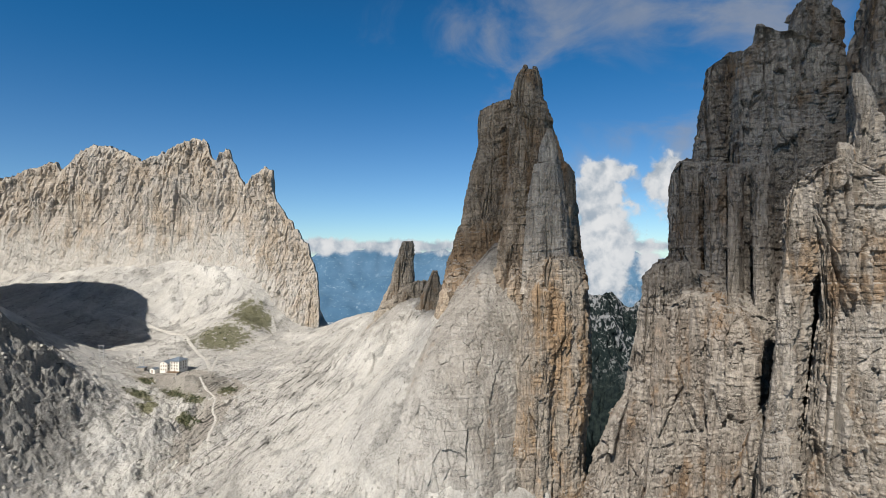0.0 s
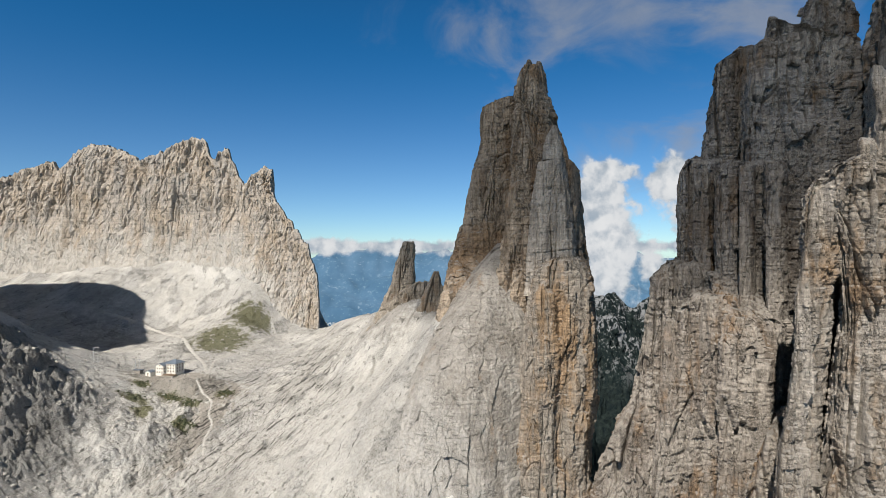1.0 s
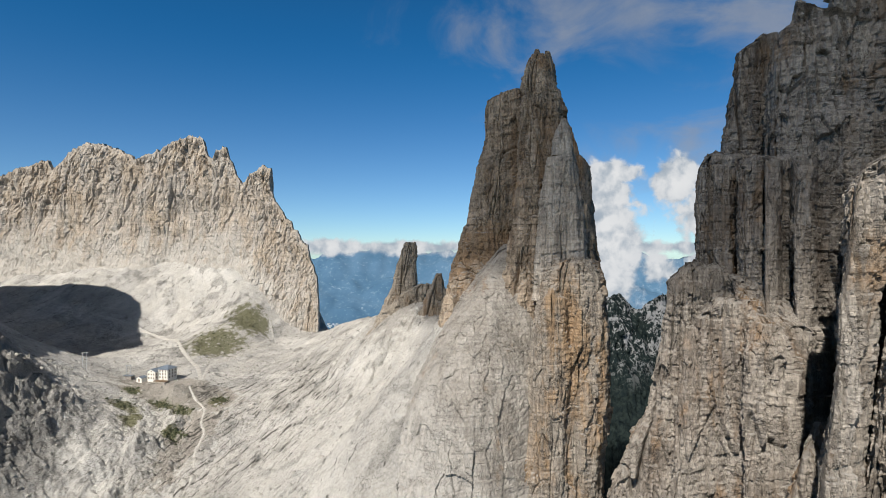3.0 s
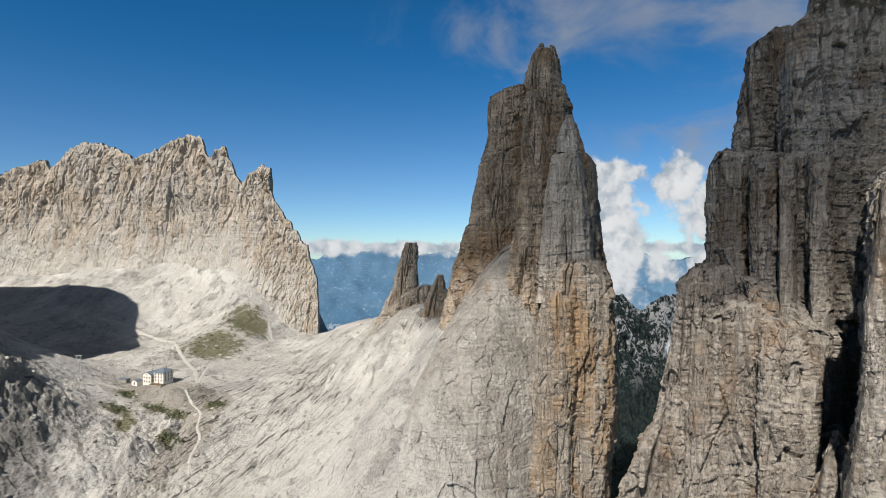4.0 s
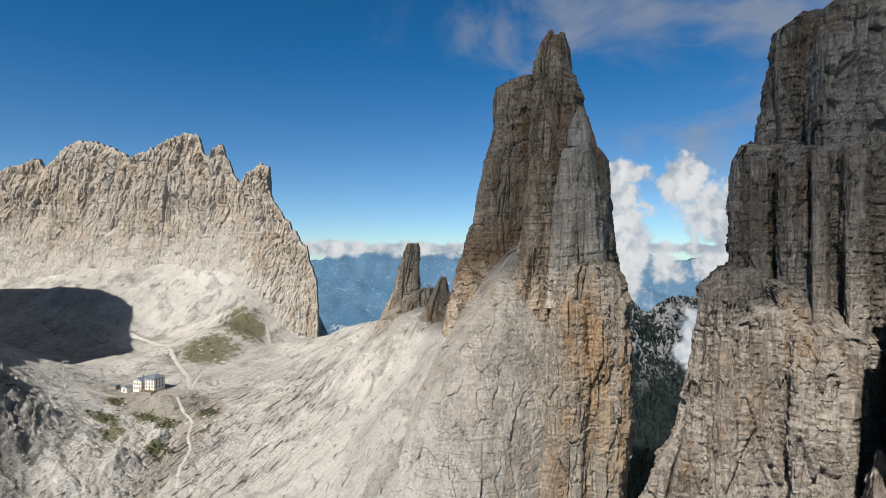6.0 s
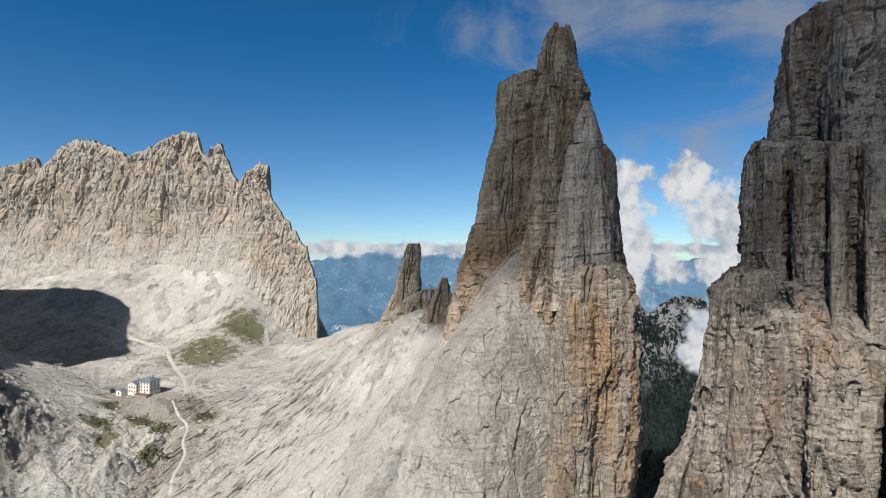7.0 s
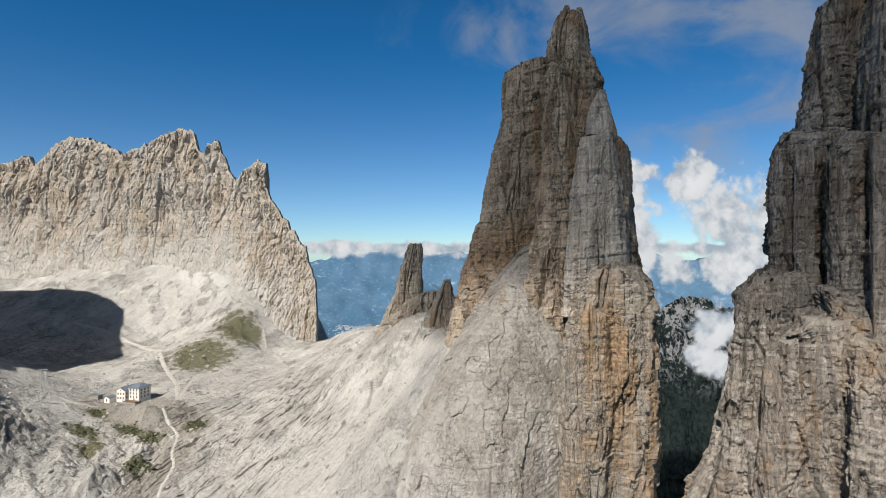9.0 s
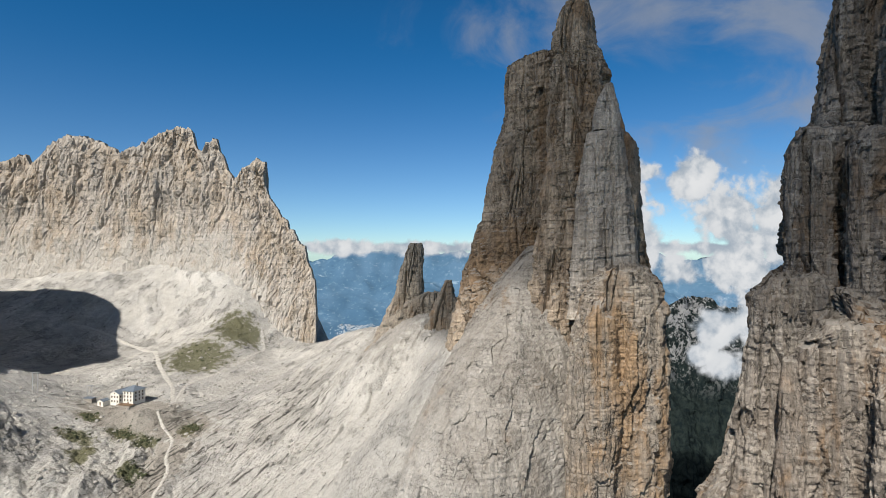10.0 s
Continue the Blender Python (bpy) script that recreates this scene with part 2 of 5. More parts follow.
def rock_material(name, light, coat, dark, ochre, ochre_lo=0.50, ochre_hi=0.62, streak=0.5, seam=0.5, joint=0.9, scree=None, drips=1.0, fans=None, tall=1.0):
    """Dolomite: fresh pale rock, an uneven weathered coat, ochre and black water runs, beds, open joints and grain."""
    m = bpy.data.materials.new(name)
    m.use_nodes = True
    t = m.node_tree
    bsdf = t.nodes["Principled BSDF"]
    co = t.nodes.new("ShaderNodeTexCoord").outputs["Object"]
    xyz = t.nodes.new("ShaderNodeSeparateXYZ")
    t.links.new(co, xyz.inputs[0])
    large = noise_of(t, co, 0.035, 5, 0.55, 0.6)
    tone = noise_of(t, co, 0.3, 8, 0.65)
    runs = noise_of(t, co, 0.75, 7, 0.66, 0.15, (1, 1, 0.04))
    runs2 = noise_of(t, co, 0.16, 7, 0.6, 0.4, (1, 1, 0.14), (31, 7, 2))
    beds = noise_of(t, co, 0.5, 7, 0.7, 0.2, (0.05, 0.05, 1.8))
    seams = noise_of(t, co, 1.0, 5, 0.7, 0.12, (0.10, 0.10, 2.6), (5, 3, 8))
    nor = t.nodes.new("ShaderNodeNewGeometry").outputs["Normal"]
    up = t.nodes.new("ShaderNodeSeparateXYZ")
    t.links.new(nor, up.inputs[0])
    worn = mth(t, "ADD", mth(t, "MULTIPLY", runs2, 0.6), mth(t, "MULTIPLY", large, 0.4))
    base = mixc(t, rng(t, worn, 0.42, 0.58), light, coat)
    col = mixc(t, 1.0, base, mixc(t, rng(t, tone, 0.3, 0.7), (0.86, 0.855, 0.85), (1.12, 1.115, 1.11)), "MULTIPLY")
    och = mth(t, "MULTIPLY", rng(t, mth(t, "ADD", mth(t, "MULTIPLY", large, 0.45), mth(t, "ADD", mth(t, "MULTIPLY", runs2, 0.35), mth(t, "MULTIPLY", tone, 0.2))), ochre_lo, ochre_hi), 0.8)
    col = mixc(t, och, col, ochre)
    drk = mth(t, "MULTIPLY", rng(t, mth(t, "ADD", mth(t, "MULTIPLY", runs, 0.6), mth(t, "MULTIPLY", runs2, 0.4)), 0.51, 0.68), streak)
    col = mixc(t, drk, col, tuple(1.5 * c for c in dark))
    col = mixc(t, 1.0, col, mixc(t, rng(t, beds, 0.38, 0.62), (0.88, 0.875, 0.87), (1.07, 1.07, 1.07)), "MULTIPLY")
    drip = noise_of(t, co, 1.0, 7, 0.65, 0.15, (1.3, 1.3, 0.04), (2, 17, 5))
    col = mixc(t, 1.0, col, mixc(t, rng(t, drip, 0.36, 0.64), tuple(1 - drips * k for k in (0.15, 0.16, 0.17)), tuple(1 + drips * k for k in (0.14, 0.13, 0.11))), "MULTIPLY")
    pits = noise_of(t, co, 2.2, 4, 0.75, 0.2, (1, 1, 0.7), (12, 4, 9))
    col = mixc(t, 1.0, col, mixc(t, rng(t, pits, 0.36, 0.62), (0.88, 0.875, 0.87), (1.08, 1.08, 1.08)), "MULTIPLY")
    col = mixc(t, rng(t, seams, 0.34, 0.39, seam, 0.0), col, dark)
    lines = crack_lines(t, co, (((0.22, 0.22, 0.04 / tall), 0.026, 0.10, 0.48, 0.54), ((0.55, 0.55, 0.14 / tall), 0.04, 0.17, 0.55, 0.60), ((0.10, 0.10, 0.40), 0.05, 0.15, 0.51, 0.57)))
    col = mixc(t, mth(t, "MULTIPLY", lines, 0.8 * joint), col, tuple(c * 0.6 for c in dark))
    if scree is not None:
        # pale rubble in runnels, thinning out to the right and upwards
        edge = mth(t, "ADD", mth(t, "ADD", xyz.outputs[0], mth(t, "MULTIPLY", xyz.outputs[2], 0.45)), mth(t, "MULTIPLY", mth(t, "SUBTRACT", runs2, 0.5), 30.0))
        col = mixc(t, mth(t, "MULTIPLY", rng(t, edge, scree[0], scree[1], 1.0, 0.0), mth(t, "MULTIPLY", rng(t, tone, 0.2, 0.6, 0.7, 0.95), mth(t, "SUBTRACT", 1.0, mth(t, "MULTIPLY", lines, 0.8)))), col, (0.392, 0.378, 0.356))
    # pale rubble that lies on the ledges
    col = mixc(t, mth(t, "MULTIPLY", rng(t, mth(t, "ADD", up.outputs[2], mth(t, "MULTIPLY", mth(t, "SUBTRACT", tone, 0.5), 0.6)), 0.62, 0.85), 0.75), col, (0.280, 0.263, 0.241))
    if fans is not None:
        # rubble fans that climb into the foot of the wall
        foot = mth(t, "ADD", xyz.outputs[2], mth(t, "ADD", mth(t, "MULTIPLY", mth(t, "SUBTRACT", runs2, 0.5), 80.0), mth(t, "MULTIPLY", mth(t, "SUBTRACT", tone, 0.5), 30.0)))
        foot = mth(t, "ADD", foot, mth(t, "MULTIPLY", mth(t, "MAXIMUM", mth(t, "ADD", xyz.outputs[0], 165.0), 0.0), 1.1))
        col = mixc(t, rng(t, foot, fans[0], fans[1], 0.9, 0.0), col, (0.415, 0.396, 0.367))
    chip = noise_of(t, co, 1.2, 8, 0.74, 0.3, (1, 1, 0.5), (7, 21, 4))
    col = mixc(t, 1.0, col, mixc(t, rng(t, chip, 0.38, 0.60), (0.88, 0.875, 0.87), (1.07, 1.068, 1.06)), "MULTIPLY")
    t.links.new(col, bsdf.inputs["Base Color"])
    bsdf.inputs["Roughness"].default_value = 0.92
    bsdf.inputs["Specular IOR Level"].default_value = 0.2
    b = nd(t, "ShaderNodeBump", Strength=0.8, Distance=0.35)
    h = mth(t, "ADD", mth(t, "MULTIPLY", pits, 0.8), mth(t, "ADD", mth(t, "MULTIPLY", tone, 0.8), mth(t, "ADD", mth(t, "MULTIPLY", runs, 0.5), mth(t, "MULTIPLY", seams, 0.6))))
    h = mth(t, "SUBTRACT", h, mth(t, "MULTIPLY", lines, 0.8 * joint))
    h = mth(t, "ADD", h, mth(t, "MULTIPLY", chip, 1.6))
    t.links.new(h, b.inputs["Height"])
    t.links.new(b.outputs[0], bsdf.inputs["Normal"])
    return m


def plain(name, colour, rough=0.8, vary=0.15, scale=1.5):
    m = bpy.data.materials.new(name)
    m.use_nodes = True
    t = m.node_tree
    bsdf = t.nodes["Principled BSDF"]
    co = t.nodes.new("ShaderNodeTexCoord").outputs["Object"]
    n = noise_of(t, co, scale, 6, 0.6)
    col = mixc(t, rng(t, n, 0.3, 0.7), tuple(c * (1 - vary) for c in colour), tuple(min(1, c * (1 + vary)) for c in colour))
    t.links.new(col, bsdf.inputs["Base Color"])
    bsdf.inputs["Roughness"].default_value = rough
    return m


DARK, OCHRE = (0.049, 0.045, 0.041), (0.252, 0.167, 0.099)
ROCK_TOWER = rock_material("weathered dolomite", (0.37, 0.308, 0.242), (0.262, 0.212, 0.163), DARK, OCHRE, 0.49, 0.59, 0.5)
ROCK_DARK = rock_material("grey brown dolomite", (0.315, 0.290, 0.262), (0.222, 0.193, 0.167), DARK, OCHRE, 0.515, 0.61, 0.45)
ROCK_FACE = rock_material("pale dolomite", (0.336, 0.310, 0.280), (0.259, 0.231, 0.199), DARK, OCHRE, 0.515, 0.61, 0.4)
ROCK_SLAB = rock_material("slab dolomite", (0.42, 0.385, 0.342), (0.345, 0.31, 0.268), (0.084, 0.078, 0.073), OCHRE, 0.58, 0.68, 0.4, 0.3, 0.5, tall=1.6)
ROCK_OCHRE = rock_material("ochre dolomite", (0.300, 0.272, 0.238), (0.262, 0.220, 0.178), DARK, (0.301, 0.203, 0.118), 0.485, 0.58, 0.4)
ROCK_FLANK = rock_material("flank dolomite", (0.310, 0.294, 0.272), (0.250, 0.232, 0.210), (0.084, 0.078, 0.072), OCHRE, 0.55, 0.64, 0.4, 0.15, 0.7, (-46.0, -4.0), 0.7)
ROCK_NEEDLE = rock_material("brown grey dolomite", (0.33, 0.295, 0.25), (0.285, 0.248, 0.205), DARK, OCHRE, 0.52, 0.62, 0.5)
ROCK_PALE = rock_material("ridge dolomite", (0.378, 0.351, 0.319), (0.378, 0.329, 0.273), (0.119, 0.112, 0.104), (0.273, 0.210, 0.143), 0.55, 0.67, 0.15, 0.08, 0.35, None, 0.3, (-10.0, 24.0), 0.6)


TURF = [(-147, 363, 23, 26), (-139, 397, 20, 20), (-137, 280, 9, 6), (-150, 271, 9, 6), (-126, 277, 7, 6), (-122, 261, 6, 5), (-155, 285, 7, 4), (-113, 288, 6, 6), (-141, 262, 6, 8)]


def ground_material():
    m = bpy.data.materials.new("scree and slab rock")
    m.use_nodes = True
    t = m.node_tree
    bsdf = t.nodes["Principled BSDF"]
    co = t.nodes.new("ShaderNodeTexCoord").outputs["Object"]
    nor = t.nodes.new("ShaderNodeNewGeometry").outputs["Normal"]
    big = noise_of(t, co, 0.03, 6, 0.55, 0.5)
    mid = noise_of(t, co, 0.25, 7, 0.6)
    fine = noise_of(t, co, 2.6, 8, 0.7)
    col = mixc(t, rng(t, mid, 0.3, 0.7), (0.392, 0.378, 0.356), (0.483, 0.469, 0.444))
    col = mixc(t, rng(t, big, 0.45, 0.62), col, (0.539, 0.525, 0.500))
    col = mixc(t, rng(t, fine, 0.33, 0.44, 0.5, 0.0), col, (0.154, 0.148, 0.140))
    turn = nd(t, "ShaderNodeMapping")
    turn.inputs["Rotation"].default_value = (0, 0, radians(-65))
    t.links.new(co, turn.inputs[0])
    streaks = noise_of(t, turn.outputs[0], 1.0, 7, 0.6, 0.3, (0.018, 0.11, 0.05))
    lines = noise_of(t, turn.outputs[0], 1.0, 8, 0.65, 0.2, (0.08, 0.6, 0.2), (4, 9, 0))
    col = mixc(t, rng(t, streaks, 0.40, 0.60), mixc(t, 1.0, col, (0.91, 0.91, 0.915), "MULTIPLY"), mixc(t, 1.0, col, (1.06, 1.055, 1.04), "MULTIPLY"))
    place = t.nodes.new("ShaderNodeSeparateXYZ")
    t.links.new(co, place.inputs[0])
    near = mth(t, "ADD", mth(t, "POWER", mth(t, "DIVIDE", mth(t, "ADD", place.outputs[0], 88.0), 46.0), 2.0), mth(t, "POWER", mth(t, "DIVIDE", mth(t, "SUBTRACT", place.outputs[1], 276.0), 66.0), 2.0))
    # greyer slab rock on the slope under the tower, scree streaks left white
    slope = rng(t, mth(t, "ADD", place.outputs[0], mth(t, "MULTIPLY", mth(t, "SUBTRACT", big, 0.5), 60.0)), -105.0, -72.0)
    slope = mth(t, "MULTIPLY", slope, rng(t, streaks, 0.50, 0.60, 1.0, 0.12))
    col = mixc(t, slope, col, mixc(t, 1.0, col, (0.94, 0.937, 0.93), "MULTIPLY"))

    def patch(cx, cy, rx, ry, ragged):
        e = mth(t, "SQRT", mth(t, "ADD", mth(t, "POWER", mth(t, "DIVIDE", mth(t, "SUBTRACT", place.outputs[0], cx), rx), 2.0), mth(t, "POWER", mth(t, "DIVIDE", mth(t, "SUBTRACT", place.outputs[1], cy), ry), 2.0)))
        return rng(t, mth(t, "ADD", e, mth(t, "MULTIPLY", mth(t, "SUBTRACT", mid, 0.5), ragged)), 0.7, 1.15, 1.0, 0.0)

    col = mixc(t, mth(t, "MULTIPLY", patch(-46, 236, 36, 48, 2.2), 0.6), col, (0.546, 0.530, 0.500))
    col = mixc(t, mth(t, "MULTIPLY", patch(-28, 334, 20, 44, 1.6), 0.7), col, (0.294, 0.276, 0.252))
    col = mixc(t, mth(t, "MULTIPLY", patch(-136, 292, 34, 13, 2.0), 0.65), col, (0.280, 0.248, 0.210))
    col = mixc(t, mth(t, "MULTIPLY", patch(-113, 262, 8, 34, 2.4), 0.6), col, (0.308, 0.273, 0.231))
    # left bank: grey rock, its colour darkened for the grazing light and shade
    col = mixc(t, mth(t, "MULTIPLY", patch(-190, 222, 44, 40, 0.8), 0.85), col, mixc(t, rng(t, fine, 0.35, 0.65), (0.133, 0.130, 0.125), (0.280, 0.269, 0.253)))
    # dark dashes paint the shadows of small ledges, and cracks, into the colour
    bedded = rng(t, mth(t, "ADD", near, mth(t, "MULTIPLY", mth(t, "SUBTRACT", mid, 0.5), 2.0)), 0.5, 1.15, 1.0, 0.0)
    rows = noise_of(t, turn.outputs[0], 1.0, 6, 0.6, 0.1, (0.10, 0.75, 0.2), (14, 2, 0))
    col = mixc(t, mth(t, "MULTIPLY", rng(t, rows, 0.57, 0.585, 0.0, 0.9), bedded), col, (0.077, 0.073, 0.066))
    col = mixc(t, rng(t, lines, 0.63, 0.645, 0.0, 0.85), col, (0.084, 0.081, 0.073))
    joints = crack_lines(t, turn.outputs[0], (((0.045, 0.22, 0.2), 0.028, 0.05, 0.53, 0.57), ((0.12, 0.6, 0.5), 0.05, 0.09, 0.56, 0.60)))
    col = mixc(t, mth(t, "MULTIPLY", joints, 0.8), col, (0.070, 0.066, 0.059))
    grit = noise_of(t, co, 1.3, 7, 0.75, 0.2, None, (3, 8, 1))
    col = mixc(t, 1.0, col, mixc(t, rng(t, grit, 0.36, 0.62), (0.82, 0.815, 0.81), (1.09, 1.09, 1.09)), "MULTIPLY")
    crumbs = noise_of(t, co, 0.9, 3, 0.8, 0.6, (1, 1, 1), (6, 6, 2))
    col = mixc(t, rng(t, crumbs, 0.66, 0.70, 0.0, 0.7), col, (0.098, 0.095, 0.087))
    # thin alpine turf in patches
    xyz = t.nodes.new("ShaderNodeSeparateXYZ")
    t.links.new(co, xyz.inputs[0])
    turf = None
    for cx, cy, rx, ry in TURF:
        a = mth(t, "POWER", mth(t, "DIVIDE", mth(t, "SUBTRACT", xyz.outputs[0], cx), rx), 2.0)
        e = mth(t, "POWER", mth(t, "DIVIDE", mth(t, "SUBTRACT", xyz.outputs[1], cy), ry), 2.0)
        k = mth(t, "SUBTRACT", 1.0, mth(t, "SQRT", mth(t, "ADD", a, e)))
        turf = k if turf is None else mth(t, "MAXIMUM", turf, k)
    g = rng(t, mth(t, "ADD", turf, mth(t, "MULTIPLY", mth(t, "SUBTRACT", mth(t, "ADD", mth(t, "MULTIPLY", mid, 0.6), mth(t, "MULTIPLY", fine, 0.4)), 0.5), 3.2)), 0.1, 0.5, 0.0, 0.85)
    col = mixc(t, g, col, mixc(t, fine, (0.052, 0.054, 0.020), (0.135, 0.128, 0.052)))
    t.links.new(col, bsdf.inputs["Base Color"])
    bsdf.inputs["Roughness"].default_value = 0.95
    bsdf.inputs["Specular IOR Level"].default_value = 0.15
    b = nd(t, "ShaderNodeBump", Strength=1.0, Distance=0.6)
    t.links.new(mth(t, "SUBTRACT", mth(t, "ADD", mid, mth(t, "ADD", fine, grit)), joints), b.inputs["Height"])
    t.links.new(b.outputs[0], bsdf.inputs["Normal"])
    return m


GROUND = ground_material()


# ---- the ground: gully, hut basin, scree slope up to the tower ----
GULLY = [(-95, 100, -135), (-95, 150, -116), (-104, 200, -100), (-112, 235, -89), (-116, 265, -81), (-116, 283, -76), (-140, 289, -73),
         (-145, 299, -66.5), (-165, 302, -66), (-125, 310, -69), (-101, 330, -70), (-95, 437, -61)]
LEFT_BANK = [(-151, 261, -71), (-165, 264, -64), (-132, 245, -80), (-151, 230, -80), (-175, 234, -48), (-157, 200, -88), (-200, 232, -15), (-240, 225, 40),
             (-191, 290, -51), (-216, 280, -34), (-215, 255, -26), (-150, 120, -118), (-260, 120, 0)]
RIGHT_SLOPE = [(-75, 260, -77), (-51, 246, -70), (-26, 222, -63), (-16, 205, -67), (-24, 274, -55), (-50, 337, -49), (-36, 358, -37), (5, 195, -66),
               (-50, 190, -85), (-20, 160, -95), (40, 170, -100), (70, 150, -100), (100, 110, -100), (10, 262, -30), (60, 260, -120), (100, 200, -80),
               (2, 243, -33), (-10, 250, -47), (-3, 222, -55), (-20, 310, -30), (-58, 382, -48), (-76, 406, -54)]
BASIN = [(-193, 347, -60), (-175, 352, -60), (-245, 390, -46), (-198, 403, -54), (-160, 400, -46), (-175, 414, -38), (-147, 410, -36), (-150, 385, -50), (-142, 342, -65),
         (-120, 398, -61), (-125, 416, -50), (-165, 428, -17), (-200, 428, -19), (-250, 428, -16), (-330, 425, -22), (-330, 380, -35), (-300, 340, -45), (-210, 325, -62),
         (-290, 300, -30)]


def spline_of(spots):
    p = np.array(spots, float)
    k = lambda d2: 0.5 * d2 * np.log(d2 + 1e-9)
    d2 = ((p[:, None, :2] - p[None, :, :2]) ** 2).sum(-1) / 1e4
    n = len(p)
    a = np.zeros((n + 3, n + 3))
    a[:n, :n] = k(d2) + np.eye(n) * 0.004
    a[:n, n:] = np.c_[np.ones(n), p[:, :2] / 100]
    a[n:, :n] = a[:n, n:].T
    w = np.linalg.solve(a, np.r_[p[:, 2], 0, 0, 0])

    def height(x, y):
        out = w[n] + w[n + 1] * x / 100 + w[n + 2] * y / 100
        for q, wi in zip(p, w[:n]):
            out = out + wi * k(((x - q[0]) ** 2 + (y - q[1]) ** 2) / 1e4)
        return out
    return height


plan_height = spline_of(GULLY + LEFT_BANK + RIGHT_SLOPE + BASIN)


HUT_Z = -67.4


def ground_height(x, y):
    z = plan_height(x, y)
    crest = np.where(x < -36, 358 + (-36 - x) * 1.34, 358 - (x + 36) * 1.1)
    crest = np.where(x < -108, 452, crest)
    z = z - 1.15 * np.maximum(0, y - crest - 6)
    flat = np.clip(1.6 - np.hypot((x + 143) / 16, (y - 299) / 11), 0, 1)
    flat = flat * flat * (3 - 2 * flat)
    z = z * (1 - flat) + HUT_Z * flat
    gorge = np.clip((x - 38) / 14, 0, 1) * np.clip((y - 150) / 40, 0, 1)
    z = z - gorge * (60 + 0.6 * np.maximum(0, y - 190))
    return z


def graded(*stretches):
    """Plan lines from stretches of (start, end, first step, last step)."""
    out = []
    for a, e, s0, s1 in stretches:
        p = a
        while p < e:
            out.append(p)
            p += s0 + (s1 - s0) * (p - a) / (e - a)
    return np.array(out)


PATHS = [[(-128, 302), (-141, 325), (-163, 350), (-184, 382), (-201, 392), (-222, 394), (-248, 392)],
         [(-128, 302), (-137, 330), (-126, 365), (-121, 395), (-130, 412)],
         [(-156, 290), (-170, 287), (-185, 280), (-202, 273)],
         [(-131, 294), (-123, 287), (-116, 281), (-114, 271), (-108, 263), (-107, 251), (-101, 238)]]


def path_near(x, y):
    """Distance from the trodden paths, in metres."""
    d = np.full(x.shape, 1e3)
    for line in PATHS:
        for (ax, ay), (bx, by) in zip(line, line[1:]):
            k = np.clip(((x - ax) * (bx - ax) + (y - ay) * (by - ay)) / ((bx - ax) ** 2 + (by - ay) ** 2), 0, 1)
            d = np.minimum(d, np.hypot(x - ax - k * (bx - ax), y - ay - k * (by - ay)))
    return d


def ground_relief(x, y, z):
    a, b = x * 0.42 + y * 0.91, -x * 0.91 + y * 0.42
    slab = np.clip((x + 105) / 25, 0, 1) * np.clip((345 - y) / 40, 0.15, 1)
    fur = fbm(a / 46, b / 5.5, 0 * a, 5, 0.58)
    out = 0.9 * fur * (0.35 + slab) + 2.0 * fbm(x / 45, y / 45, 0 * x, 4) + 0.30 * fbm(x / 2.6, y / 2.6, 0 * x, 3, 0.65)
    # thin joints in the slabs, broken along their run
    for k, (w, depth) in enumerate(((9.0, 1.7), (4.2, 0.9))):
        gate = np.clip(perlin(a / 17 + 30 * k, b / 11, 0 * a) * 4 - 0.5, 0, 1)
        out = out - depth * np.exp(-(perlin(a / 38 + 9 * k, b / w + 3, 0 * a) / 0.05) ** 2) * slab * gate
    # small bedded steps across the slope beside the gully
    zone = np.clip((x + 128) / 14, 0, 1) * np.clip((-30 - x) / 30, 0, 1) * np.clip((340 - y) / 20, 0, 1) * np.clip((y - 190) / 20, 0, 1)
    zone = zone * np.clip(0.4 + 2.5 * fbm(x / 26, y / 26, 0 * x, 3), 0, 1)
    st = b / 3.4 + 1.1 * fbm(a / 30, b / 12, 0 * a, 3)
    out = out + 1.15 * zone * (st - np.floor(st) - 0.5) * np.clip(0.3 + 3 * perlin(a / 9, st * 1.7, 0 * a), 0, 1)
    # broken rock of the left bank and of the gully walls
    bank = np.clip((-150 - x) / 12, 0, 1) * np.clip((266 - y) / 14, 0, 1)
    c1, c2, ch, ct = cells(x / 7, y / 7, z / 11, 40)
    e1, e2, eh, et = cells(x / 2.2, y / 2.2, z / 3, 12)
    broken = 2.0 * (ch - 0.5) + 1.6 * ct + 0.8 * (eh - 0.5) + 0.8 * et + 3.0 * np.abs(fbm(x / 11, y / 16, z / 30, 6, 0.62)) - 1.0
    gully = np.exp(-(((x + 122) / 34) ** 2)) * np.clip((288 - y) / 14, 0, 1)
    calm = np.clip(np.hypot((x + 143) / 22, (y - 299) / 15) - 0.7, 0, 1)
    out = out * (0.15 + 0.85 * calm)
    calm = np.minimum(calm, np.clip((path_near(x, y) - 2.0) / 5, 0.1, 1))
    return out * np.clip(calm + 0.3, 0, 1) + bank * broken * 1.1 + gully * calm * (0.34 * broken + 4.6 * np.abs(fbm(x / 17, y / 17, 0 * x, 5, 0.6)) - 1.7)


